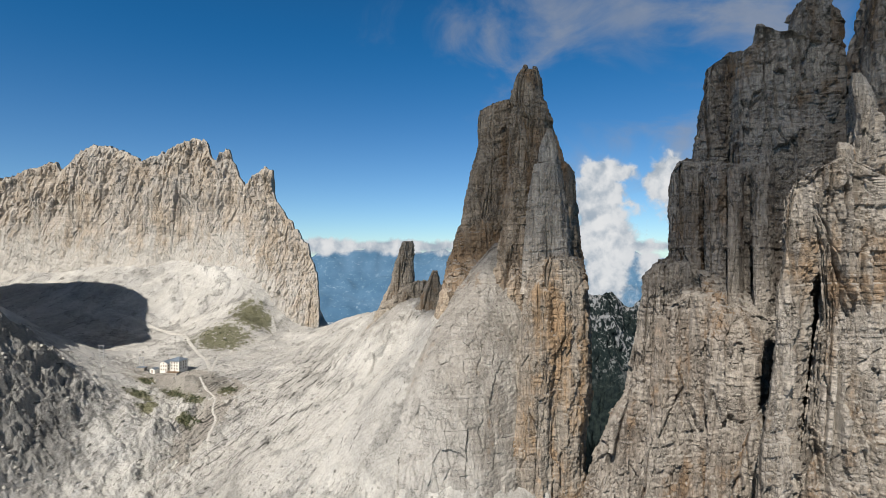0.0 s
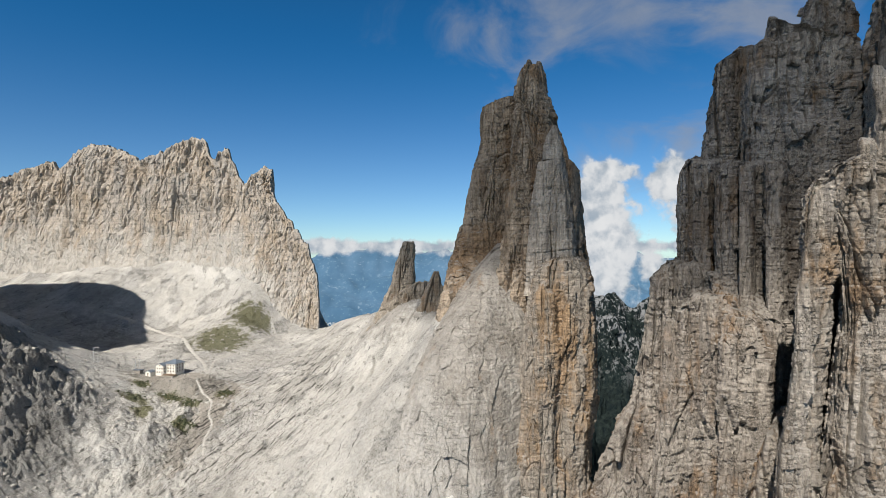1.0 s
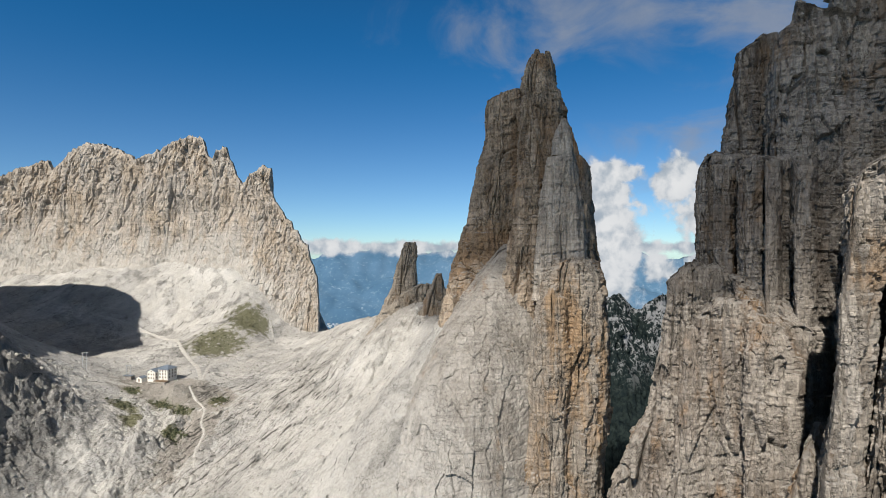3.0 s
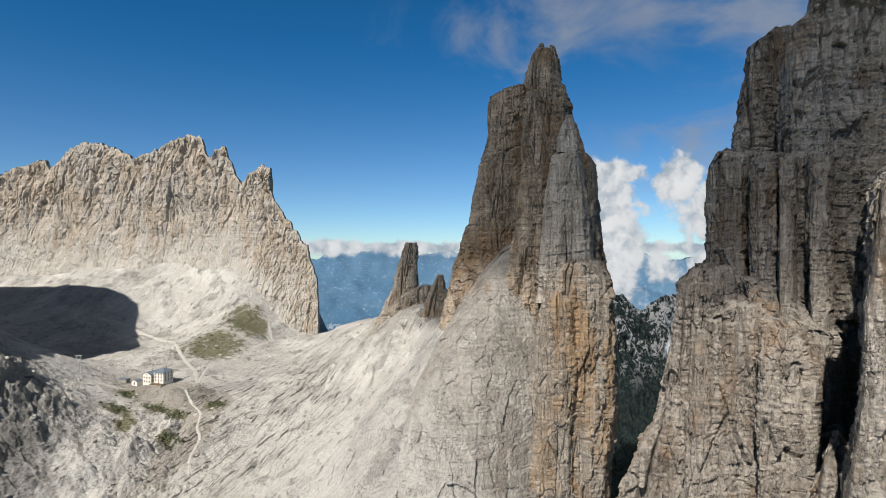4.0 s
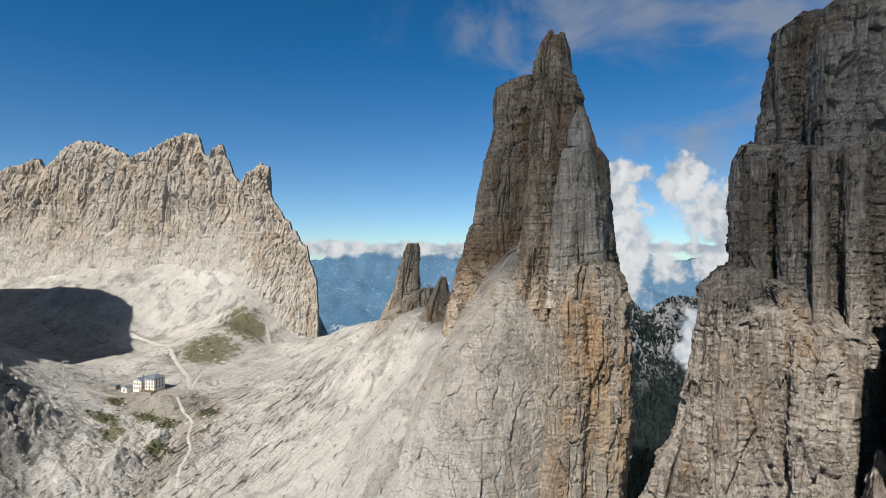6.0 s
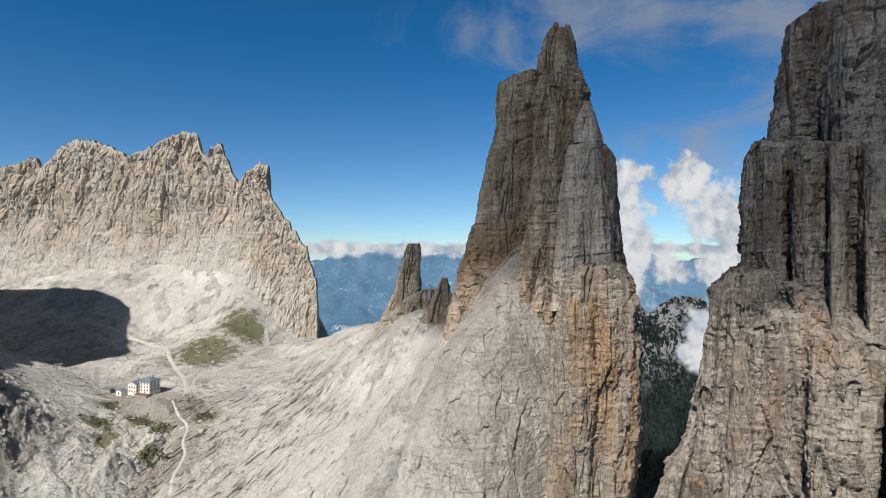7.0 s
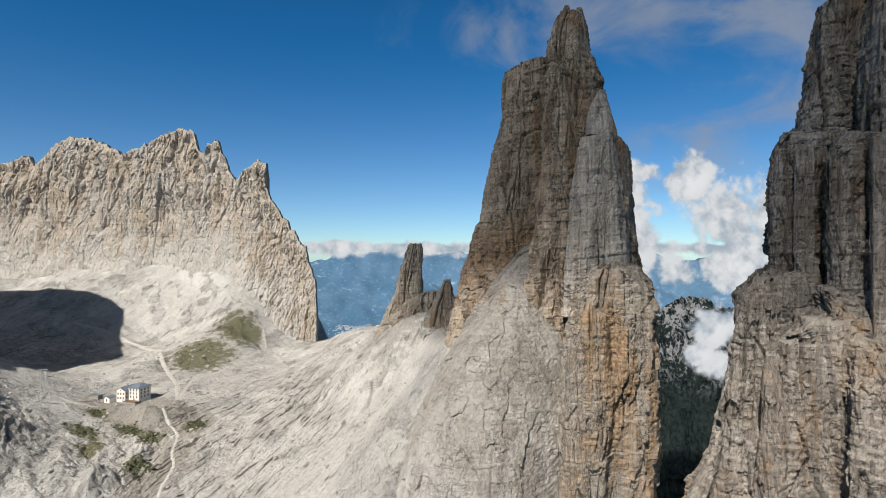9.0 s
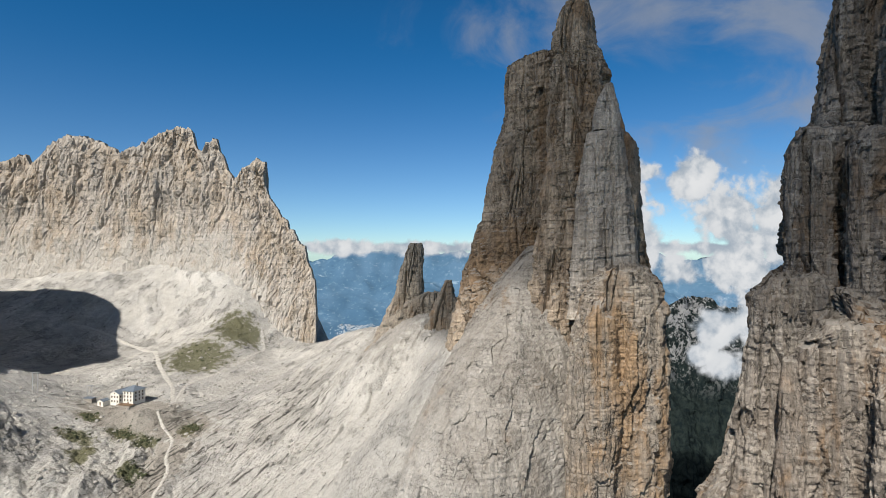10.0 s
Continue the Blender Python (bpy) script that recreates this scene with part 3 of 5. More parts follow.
def build_ground():
    xs = graded((-1200, -330, 45, 4), (-330, -232, 1.4, 0.7), (-232, 14, 0.6, 0.6), (14, 130, 1.0, 1.6), (130, 1200, 4, 60))
    ys = graded((-700, 90, 50, 4), (90, 165, 3, 0.9), (165, 345, 0.6, 0.6), (345, 470, 0.9, 1.2), (470, 1200, 4, 60))
    x, y = np.meshgrid(xs, ys)
    z = ground_height(np.clip(x, -330, 130), np.clip(y, 90, 470))
    out = np.maximum(np.maximum(-330 - x, x - 130), np.maximum(90 - y, y - 470)).clip(0)
    z = z + ground_relief(x, y, z) - 0.9 * out * np.where(y > 470, 1.3, np.clip(out / 200, 0.3, 1)) * np.where(y > 90, 1, 0.15)
    z = np.maximum(z, -620 + 30 * fbm(x / 300, y / 300, 0 * x, 3))
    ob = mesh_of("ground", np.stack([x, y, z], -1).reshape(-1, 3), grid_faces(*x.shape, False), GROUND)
    return tagged(ob, "pale grey scree and slab rock ground of a high mountain basin", "ground", kind="structure")


build_ground()


# ---- left ridge ----
CREST = [(-440, 58), (-392, 52), (-364, 55.7), (-348, 63.6), (-329, 70.6), (-323, 69.2), (-319, 62.2), (-310, 69.7), (-303, 79.9), (-294, 84.6), (-278, 83.6), (-264, 79),
         (-250, 71.5), (-245, 74.3), (-231, 77.6), (-224, 83.6), (-210, 90.1), (-199, 90.6), (-192, 75.2), (-188, 70.6), (-185, 79), (-178, 80.8), (-172, 65.9),
         (-166, 54.3), (-163, 49.6), (-157, 58.9), (-148, 65), (-141, 63.6), (-140, 45), (-136, 35.7), (-129, 26.4), (-122, 17), (-110, -1.6), (-103, -17.9),
         (-98, -41.2), (-95, -64.4), (-92, -90)]


def build_ridge():
    xs = np.arange(-440, -91.5, 0.6)
    cr = np.array(CREST)
    top = np.interp(xs, cr[:, 0], cr[:, 1]) + 1.6 + 2.2 * fbm(xs / 5, 0 * xs, 0 * xs, 4, 0.6) + 2.6 * np.abs(fbm(xs / 2.6, 0 * xs + 7, 0 * xs, 3, 0.6)) + np.clip((xs + 140) / 20, 0, 1) * 3.0 * fbm(xs / 4, 0 * xs + 3, 0 * xs, 3, 0.6)
    base = -95.0
    s = np.r_[np.linspace(0, 1, 230), np.linspace(1, 0, 40)[1:]]
    back = np.r_[np.zeros(230), np.linspace(0, 1, 40)[1:]]
    z = np.minimum(base + (top.max() - base) * s[:, None], top[None])
    x = np.broadcast_to(xs[None], z.shape)
    front_y = 432 + np.where(z > -20, (z + 20) * 0.14, (z + 20) * 0.35) + 5 * fbm(x / 60, z / 90, 0 * x, 2)
    front_y = front_y + 3 - 6 * np.clip((12 - z) / 45, 0, 1) ** 2
    front_y = front_y + np.clip((x + 150) / 50, 0, 1) * 6
    thick = 4 + (top[None] - z) * (0.12 + 0.48 * np.clip((-120 - x) / 60, 0, 1))
    y = np.where(back[:, None] > 0, front_y + thick, front_y)
    high = np.clip((z - 5 + 12 * fbm(x / 40, z / 40, 0 * x, 2)) / 40, 0, 1)
    rib = np.abs(fbm(x / 19 + 0.5 * fbm(x / 50, z / 50, 0 * x, 2), z / 75, 0 * x, 4, 0.6))
    d = rock_relief(x, y, z, bed=4.0, ledge=0.3, crack=0.9, tall=0.8, size=0.75, flute=0.6, slabs=0.8, grain=0.4) * (0.35 + 0.65 * high) + high * (4.0 * rib - 1.1) + 1.5 * fbm(x / 14 + z / 40, z / 20, 0 * x, 6, 0.66) + 0.5 * np.abs(fbm(x / 4 + z / 17, z / 9, 0 * x, 4, 0.6))
    spur = np.clip((x + 165) / 30, 0, 1)
    d = d + spur * (2.2 * np.abs(fbm(x / 6, z / 11, 0 * x, 5, 0.62)) - 1.3 * np.exp(-(perlin(x / 4.5 + 0.4 * perlin(z / 6, x / 6, 0 * x), z / 24, 0 * x + 5) / 0.06) ** 2))
    d = d - high * 1.8 * np.exp(-(perlin(x / 9 + 3 + 0.6 * fbm(x / 20, z / 20, 0 * x, 3), z / 60, 0 * x) / 0.05) ** 2)
    fade = np.clip((top[None] - z) / 6, 0.15, 1)
    y = y - np.where(back[:, None] > 0, -0.5, 1) * d * fade
    zz = z + 0.4 * perlin(x / 3, y / 3, z / 3)
    ridge = tagged(new("rock_ridge"), "pale sunlit dolomite ridge with jagged pinnacles above scree", "mountain")
    cuts = [0] + [int(np.searchsorted(xs, c)) for c in (-319, -250, -190, -163, -138)] + [len(xs) - 1]
    for part_name, i0, i1 in zip(("wall", "dome", "summit", "needle", "pinnacle", "spur"), cuts, cuts[1:]):
        block = np.stack([x, y, zz], -1)[:, i0:i1 + 1]
        mesh_of(part_name, block.reshape(-1, 3), grid_faces(*block.shape[:2], False), ROCK_PALE, ridge)
    return ridge


build_ridge()


# ---- towers ----
def rock_thing(name, columns, label, materials, skew, shapes=None):
    body = tagged(new(name), label, "rock tower")
    for part_name, levels in columns:
        rock_column(part_name, levels, materials.get(part_name, materials[""]), body, skew=skew, **(shapes or {}).get(part_name, {}))
    return body


POINTED_TOWER = [
    ('summit', [(-28.4, 18.1, 52.4, 211.8, 233.8), (-8.4, 20.4, 52.0, 211.8, 233.8), (9.3, 23.8, 50.8, 211.8, 233.8), (31.5, 26.7, 48.6, 211.8, 233.8), (42.6, 27.8,
        46.6, 211.8, 233.8), (50.4, 28.1, 44.3, 211.8, 233.8), (57.0, 28.3, 42.1, 211.8, 233.8), (62.6, 29.0, 40.2, 211.8, 233.8), (66.0, 30.0, 39.4, 211.8, 233.8), (70.2, 31.6, 38.8, 212.8, 230.8)]),
    ('spire', [(52.0, 29.4, 35.6, 212.8, 226.8), (62.6, 30.2, 35.4, 213.8, 224.8), (68.1, 31.2, 35.0, 214.8, 222.8), (72.6, 32.8, 34.6, 215.8, 220.8)]),
    ('spire', [(52.0, 35.0, 42.4, 213.8, 228.8), (62.6, 35.6, 40.2, 214.8, 226.8), (68.1, 36.0, 39.4, 215.8, 224.8), (72.2, 36.4, 38.4, 216.8, 221.8)]),
    ('shoulder', [(-41.9, -1.2, 43.7, 218.8, 266.8), (-28.0, -1.2, 44.1, 220.8, 268.8), (-14.0, 2.0, 44.9, 224.8, 272.8), (-3.2, 5.6, 46.0, 230.8, 278.8), (10.4,
        9.7, 46.0, 230.8, 278.8), (27.7, 13.3, 46.0, 230.8, 278.8), (45.1, 17.6, 46.0, 230.8, 278.8), (60.4, 18.4, 42.2, 230.8, 278.8), (64.0, 18.9, 40.0, 230.8,
        278.8)]),
    ('slab', [(-16.8, 30.7, 51.4, 205.8, 225.8), (-8.2, 31.8, 50.8, 205.8, 225.8), (4.7, 32.9, 49.5, 205.8, 225.8), (17.6, 34.0, 48.2, 205.8, 225.8), (30.0, 35.6, 46.6,
        205.8, 225.8), (33.2, 36.4, 46.2, 206.4, 225.8)]),
    ('cap_block', [(33.0, 37.2, 46.0, 206.6, 220.8), (38.0, 37.6, 45.4, 206.8, 218.8), (42.0, 38.8, 44.6, 207.8, 217.8), (45.6, 40.8, 43.0, 208.8, 214.8)]),
    ('back_pillar', [(-59.7, 42.5, 61.9, 218.8, 248.8), (-18.0, 43.7, 61.4, 218.8, 248.8), (-7.6, 44.9, 60.0, 218.8, 248.8), (0.4, 44.9, 57.2, 218.8, 248.8), (18.9,
        46.1, 56.2, 218.8, 248.8), (32.8, 46.8, 55.5, 218.8, 248.8), (35.1, 48.4, 53.9, 218.8, 248.8)]),
    ('pillar', [(-100.2, 16.1, 41.0, 182.8, 216.8), (-87.0, 20.5, 41.9, 186.8, 220.8), (-63.9, 26.0, 43.5, 189.8, 223.8), (-51.9, 28.1, 43.5, 189.8, 223.8), (-39.8,
        28.7, 44.0, 189.8, 223.8), (-23.7, 29.5, 43.5, 189.8, 223.8), (-18.7, 31.2, 42.7, 189.8, 223.8), (-14.7, 33.2, 41.5, 189.8, 223.8), (-12.7, 35.3, 38.6,
        189.8, 223.8)]),
    ('edge_pillar', [(-105.9, 16.9, 53.3, 193.8, 223.8), (-90.0, 20.1, 53.3, 193.8, 223.8), (-69.1, 23.2, 53.7, 193.8, 223.8), (-57.9, 25.3, 55.0, 193.8, 223.8),
        (-52.7, 26.3, 55.8, 193.8, 223.8), (-32.3, 28.4, 55.6, 193.8, 223.8), (-15.9, 29.9, 55.2, 193.8, 223.8), (-9.8, 31.6, 54.6, 193.8, 223.8), (-6.5, 33.7, 52.9,
        193.8, 223.8), (-4.1, 37.8, 50.4, 193.8, 223.8)]),
    ('apron', [(-102.5, -68.4, 36.5, 172.8, 242.8), (-87.6, -56.6, 38.0, 180.8, 250.8), (-73.6, -44.3, 39.2, 186.8, 256.8), (-59.5, -31.4, 40.7, 194.8, 264.8),
        (-44.5, -17.6, 40.2, 204.8, 274.8), (-31.3, -4.9, 29.6, 214.8, 284.8)]),
    ('face', [(-99.0, -26.9, 35.1, 168.8, 228.8), (-87.7, -23.9, 36.4, 175.8, 235.8), (-74.0, -20.4, 37.2, 179.8, 239.8), (-61.6, -17.0, 37.9, 183.8, 243.8), (-46.9,
        -12.3, 38.9, 188.8, 248.8), (-33.8, -6.1, 40.4, 196.8, 256.8), (-21.9, 1.9, 42.1, 205.8, 265.8), (-9.0, 11.3, 41.7, 216.8, 276.8), (2.9, 23.1, 41.1, 227.8,
        287.8)]),
]
PINNACLE = [
    ('pinnacle', [(-53.8, -46.5, -7.2, 324.8, 333.8), (-40.2, -41.3, -12.3, 324.8, 333.8), (-26.6, -34.5, -15.7, 324.8, 333.8), (-19.8, -31.1, -16.8, 324.8, 333.8),
        (-9.6, -28.4, -16.8, 324.8, 333.8), (0.6, -25.6, -16.8, 324.8, 333.8), (5.0, -23.2, -17.1, 324.8, 333.8)]),
    ('spur', [(-58.2, -49.5, 29.2, 311.8, 321.8), (-45.1, -42.9, 22.7, 311.8, 321.8), (-32.0, -34.4, 13.5, 311.8, 321.8), (-25.5, -27.9, 8.2, 311.8, 321.8), (-20.9,
        -21.3, 0.4, 311.8, 321.8), (-18.3, -14.7, -6.2, 311.8, 321.8)]),
]
SMALL_PINNACLE = [
    ('needle', [(-49.0, -20.5, 9.1, 296.8, 304.8), (-36.6, -15.8, 6.0, 296.8, 304.8), (-27.3, -12.1, 3.5, 296.8, 304.8), (-18.0, -7.4, -0.2, 296.8, 304.8), (-11.8,
        -4.9, -1.8, 296.8, 304.8)]),
]
STEPPED_TOWER = [
    ('upper_left', [(22.8, 102.8, 131.7, 208.8, 253.8), (34.0, 103.5, 131.7, 208.8, 253.8), (45.2, 105.6, 131.7, 208.8, 253.8), (54.1, 106.3, 130.6, 208.8, 253.8),
        (69.8, 109.1, 130.6, 208.8, 253.8), (75.4, 117.9, 130.6, 208.8, 253.8)]),
    ('upper_wall', [(-20.1, 112.0, 157.2, 188.8, 248.8), (29.2, 109.9, 157.2, 188.8, 248.8), (62.1, 111.2, 157.2, 188.8, 248.8), (69.3, 112.0, 156.1, 188.8, 248.8),
        (71.3, 116.3, 155.0, 188.8, 248.8), (76.9, 121.1, 124.5, 188.8, 248.8)]),
    ('top_block', [(61.9, 131.1, 157.3, 198.8, 238.8), (72.5, 132.0, 156.3, 198.8, 238.8), (80.9, 132.9, 155.2, 198.8, 238.8), (87.3, 134.0, 154.5, 198.8, 238.8),
        (91.1, 136.6, 153.0, 198.8, 238.8)]),
    ('right_block', [(19.7, 143.8, 186.3, 176.8, 236.8), (65.9, 146.3, 178.2, 176.8, 236.8), (73.6, 147.9, 174.2, 176.8, 236.8), (85.2, 150.5, 170.1, 176.8, 236.8),
        (100.6, 152.9, 166.1, 176.8, 236.8)]),
    ('tier_corner', [(-14.6, 89.9, 110.9, 201.8, 241.8), (-3.9, 90.3, 109.8, 201.8, 241.8), (13.3, 89.9, 109.8, 201.8, 241.8), (28.0, 90.7, 109.8, 201.8, 241.8),
        (31.2, 93.2, 109.8, 201.8, 241.8)]),
    ('tier_wall', [(-60.0, 102.0, 127.8, 190.8, 240.8), (-24.0, 100.0, 127.6, 188.8, 238.8), (-17.0, 98.4, 126.3, 189.8, 236.8), (-5.4, 98.8, 125.3, 189.8, 236.8),
        (8.1, 97.6, 125.3, 189.8, 236.8), (26.1, 98.2, 125.3, 189.8, 236.8), (28.1, 100.3, 124.3, 189.8, 236.8)]),
    ('tier_pillar', [(-34.0, 89.4, 98.4, 199.8, 213.8), (0.0, 89.6, 98.2, 200.0, 213.8), (28.4, 90.2, 98.0, 200.4, 213.8)]),
    ('tier_pillar', [(-30.0, 97.0, 103.4, 182.4, 197.8), (0.0, 97.3, 103.0, 183.0, 197.8), (26.4, 97.8, 102.8, 183.8, 197.8)]),
    ('tier_pillar', [(-34.0, 104.8, 113.4, 181.6, 196.8), (0.0, 105.4, 113.0, 182.2, 196.8), (27.6, 105.8, 112.6, 183.2, 196.8)]),
    ('lower_pillar', [(-104.0, 83.0, 104.4, 169.8, 187.8), (-60.0, 84.4, 103.4, 171.4, 187.8), (-30.0, 85.6, 102.4, 173.2, 187.8), (-22.0, 87.6, 101.4, 176.2, 187.8)]),
    ('lower_pillar', [(-104.0, 66.0, 81.4, 177.8, 196.8), (-60.0, 70.0, 81.0, 180.4, 196.8), (-34.0, 72.2, 80.6, 182.4, 196.8), (-25.0, 74.2, 79.0, 185.4, 196.8)]),
    ('terrace', [(-104.2, 97.0, 128.0, 179.8, 236.8), (-60.0, 96.0, 127.0, 178.8, 236.8), (-34.0, 95.0, 126.0, 177.8, 234.8), (-24.0, 94.0, 126.0, 178.8, 234.8), (-19.0, 94.0, 125.0, 182.8, 234.8), (-14.5, 94.0, 124.0, 189.8, 232.8)]),
    ('lower_corner', [(-107.6, 49.8, 108.0, 192.8, 242.8), (-91.4, 55.1, 108.0, 192.8, 242.8), (-74.3, 60.5, 108.0, 192.8, 242.8), (-62.1, 65.9, 106.9, 192.8,
        242.8), (-53.6, 71.7, 106.9, 192.8, 242.8), (-41.1, 73.9, 106.9, 192.8, 242.8), (-28.7, 76.7, 105.8, 192.8, 242.8), (-20.4, 77.8, 104.7, 192.8, 242.8),
        (-10.0, 77.8, 103.7, 192.8, 242.8), (-6.2, 82.1, 101.5, 192.8, 242.8)]),
    ('lower_wall', [(-100.9, 67.1, 106.7, 180.8, 230.8), (-85.7, 71.2, 107.7, 180.8, 230.8), (-69.7, 75.2, 109.3, 180.8, 230.8), (-50.3, 78.3, 111.3, 180.8, 230.8),
        (-30.8, 80.9, 111.8, 180.8, 230.8), (-20.1, 81.7, 111.3, 180.8, 230.8), (-15.2, 86.4, 109.7, 180.8, 230.8)]),
    ('recess_wall', [(-107.6, 114.7, 145.7, 194.8, 234.8), (31.6, 115.7, 145.7, 194.8, 234.8)]),
]
NEAR = [
    ('left_pillar', [(-74.6, 76.7, 89.9, 127.8, 157.8), (-61.2, 77.4, 89.9, 127.8, 157.8), (-43.9, 78.8, 89.9, 127.8, 157.8), (-34.5, 81.1, 90.5, 127.8, 157.8),
        (-21.1, 82.8, 91.9, 127.8, 157.8), (-10.4, 82.8, 93.3, 127.8, 157.8), (-2.4, 83.9, 96.1, 127.8, 157.8), (5.6, 84.6, 98.9, 127.8, 157.8), (13.0, 85.6, 98.9,
        127.8, 157.8), (15.7, 87.1, 97.5, 127.8, 157.8)]),
    ('main_pillar', [(-74.0, 85.3, 131.2, 124.8, 164.8), (-58.4, 86.7, 128.5, 124.8, 164.8), (-34.2, 90.2, 125.7, 124.8, 164.8), (-15.6, 93.0, 122.9, 124.8, 164.8),
        (-1.0, 92.3, 120.1, 124.8, 164.8), (13.6, 88.1, 114.5, 124.8, 164.8), (17.8, 90.2, 109.0, 124.8, 164.8), (20.2, 97.9, 102.0, 124.8, 164.8)]),
    ('foot_block', [(-80.0, 75.3, 96.7, 142.8, 167.8), (-65.4, 78.3, 95.9, 142.8, 167.8), (-56.2, 81.1, 95.1, 142.8, 167.8), (-48.8, 83.7, 91.3, 142.8, 167.8),
        (-45.1, 85.2, 87.8, 142.8, 167.8)]),
    ('upper_pillar', [(15.8, 114.2, 127.7, 148.8, 173.8), (25.2, 115.0, 126.9, 148.8, 173.8), (34.5, 116.3, 124.6, 148.8, 173.8), (43.8, 115.0, 121.4, 148.8, 173.8),
        (47.2, 115.8, 119.8, 148.8, 173.8)]),
    ('back_wall', [(-95.5, 111.4, 168.8, 158.8, 208.8), (20.9, 115.0, 168.8, 158.8, 208.8), (27.8, 125.8, 165.2, 158.8, 208.8)]),
]

rock_thing("rock_tower", POINTED_TOWER, "tall pointed dolomite tower, grey and ochre, on a pale slab foot",
           {"": ROCK_TOWER, "slab": ROCK_SLAB, "cap_block": ROCK_SLAB, "pillar": ROCK_OCHRE, "edge_pillar": ROCK_OCHRE, "apron": GROUND, "face": ROCK_FLANK}, 0.3,
           {"face": dict(power=2.0, size=0.5, step=0.42, crack=0.15, flute=0.5, slabs=0.8), "apron": dict(power=2.0, size=0.3, step=0.7, rise=6, ledge=0.2, flute=0.3, crack=0.3),
            "slab": dict(size=0.6, crack=0.7, slabs=0.7, step=0.33, power=6.0, rise=0.4, lean=0.15), "cap_block": dict(size=0.7, step=0.3, power=4.0), "back_pillar": dict(step=0.6, size=0.6), "shoulder": dict(step=0.5, size=0.75, power=4.5, lean=0.33, rise=1.2), "summit": dict(step=0.36, size=0.8), "spire": dict(step=0.3, size=0.7),
            "pillar": dict(rise=3, power=3.4, size=0.6, crack=0.8, slabs=0.8), "edge_pillar": dict(rise=2.5, power=3.4, size=0.7)})
STEPPED = dict(flute=1.2, ledge=0.5, crack=1.4, step=0.5, size=0.9)
TIER = dict(rise=4, flute=1.2, ledge=0.7, crack=1.3, size=0.9)
rock_thing("rock_tower", STEPPED_TOWER, "broad dark dolomite tower with stepped ledges and ochre walls", {"": ROCK_DARK, "lower_pillar": ROCK_DARK}, 0.7,
           {"recess_wall": dict(step=0.9), "lower_wall": dict(rise=3, **STEPPED), "lower_corner": dict(rise=4, **STEPPED), "terrace": dict(rise=3, lean=-0.34, **STEPPED), "tier_corner": TIER, "tier_wall": TIER, "lower_pillar": dict(rise=3, flute=1.0, ledge=0.6, crack=1.2, step=0.4, size=0.85, lean=-0.2), "tier_pillar": dict(rise=2, flute=0.6, ledge=0.6, crack=0.9, step=0.36),
            "right_block": dict(step=0.6), "upper_wall": dict(rise=3, flute=1.2, ledge=0.7, crack=1.2, step=0.42), "upper_left": dict(flute=1.2, ledge=0.7)})
rock_thing("rock_buttress", NEAR, "pale cracked dolomite buttress with ochre stains", {"": ROCK_FACE}, 0.8,
           {"back_wall": dict(step=0.9), "main_pillar": dict(rise=6, flute=1.2, crack=1.3, ledge=0.7, step=0.33), "left_pillar": dict(flute=1.2, crack=1.3, ledge=0.7, step=0.33)})
rock_thing("rock_pinnacle", PINNACLE, "slim grey dolomite pinnacle standing on a saddle", {"": ROCK_NEEDLE}, 0.0)
rock_thing("rock_pinnacle", SMALL_PINNACLE, "small grey dolomite needle beside the saddle", {"": ROCK_NEEDLE}, 0.0)
MASSIF = [(-110, -442, -232, 240, 300), (-30, -436, -236, 243, 295), (32, -432, -244, 250, 290), (62, -426, -257, 252, 287), (92, -420, -278, 254, 285), (118, -410, -290, 258, 283), (124, -400, -306, 262, 281)]
rock_thing("rock_mountain", [("massif", MASSIF)], "grey dolomite mountain whose shadow falls over the basin", {"": ROCK_FACE}, -0.85, {"massif": dict(step=2.4)})


# ---- the distance ----
def distance_material():
    m = bpy.data.materials.new("haze blue distance")
    m.use_nodes = True
    t = m.node_tree
    bsdf = t.nodes["Principled BSDF"]
    co = t.nodes.new("ShaderNodeTexCoord").outputs["Object"]
    a = noise_of(t, co, 0.004, 8, 0.6)
    f = noise_of(t, co, 0.03, 6, 0.65)
    # the aerial haze is put into these base colours
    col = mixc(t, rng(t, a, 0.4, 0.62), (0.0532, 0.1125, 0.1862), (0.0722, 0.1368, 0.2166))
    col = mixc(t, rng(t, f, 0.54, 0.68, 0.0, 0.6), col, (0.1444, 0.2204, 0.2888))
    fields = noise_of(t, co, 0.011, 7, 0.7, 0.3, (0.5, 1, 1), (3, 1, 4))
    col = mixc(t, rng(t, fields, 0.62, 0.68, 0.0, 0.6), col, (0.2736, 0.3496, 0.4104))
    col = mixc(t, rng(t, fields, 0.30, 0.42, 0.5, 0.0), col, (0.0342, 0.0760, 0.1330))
    t.links.new(col, bsdf.inputs["Base Color"])
    bsdf.inputs["Roughness"].default_value = 1.0
    bsdf.inputs["Specular IOR Level"].default_value = 0.0
    return m


def far_height(x, y):
    y = np.hypot(x, y)
    hills = np.abs(fbm(x / 900, y / 900, 0 * x, 6, 0.55))
    z = -640 + np.clip((y - 3800) / 1080, 0, 1) ** 1.35 * 590 + (hills - 0.3) * (90 + 110 * np.clip((y - 3800) / 1080, 0, 1))
    z = z - 40 * np.clip((1700 - y) / 300, 0, 1)
    return z


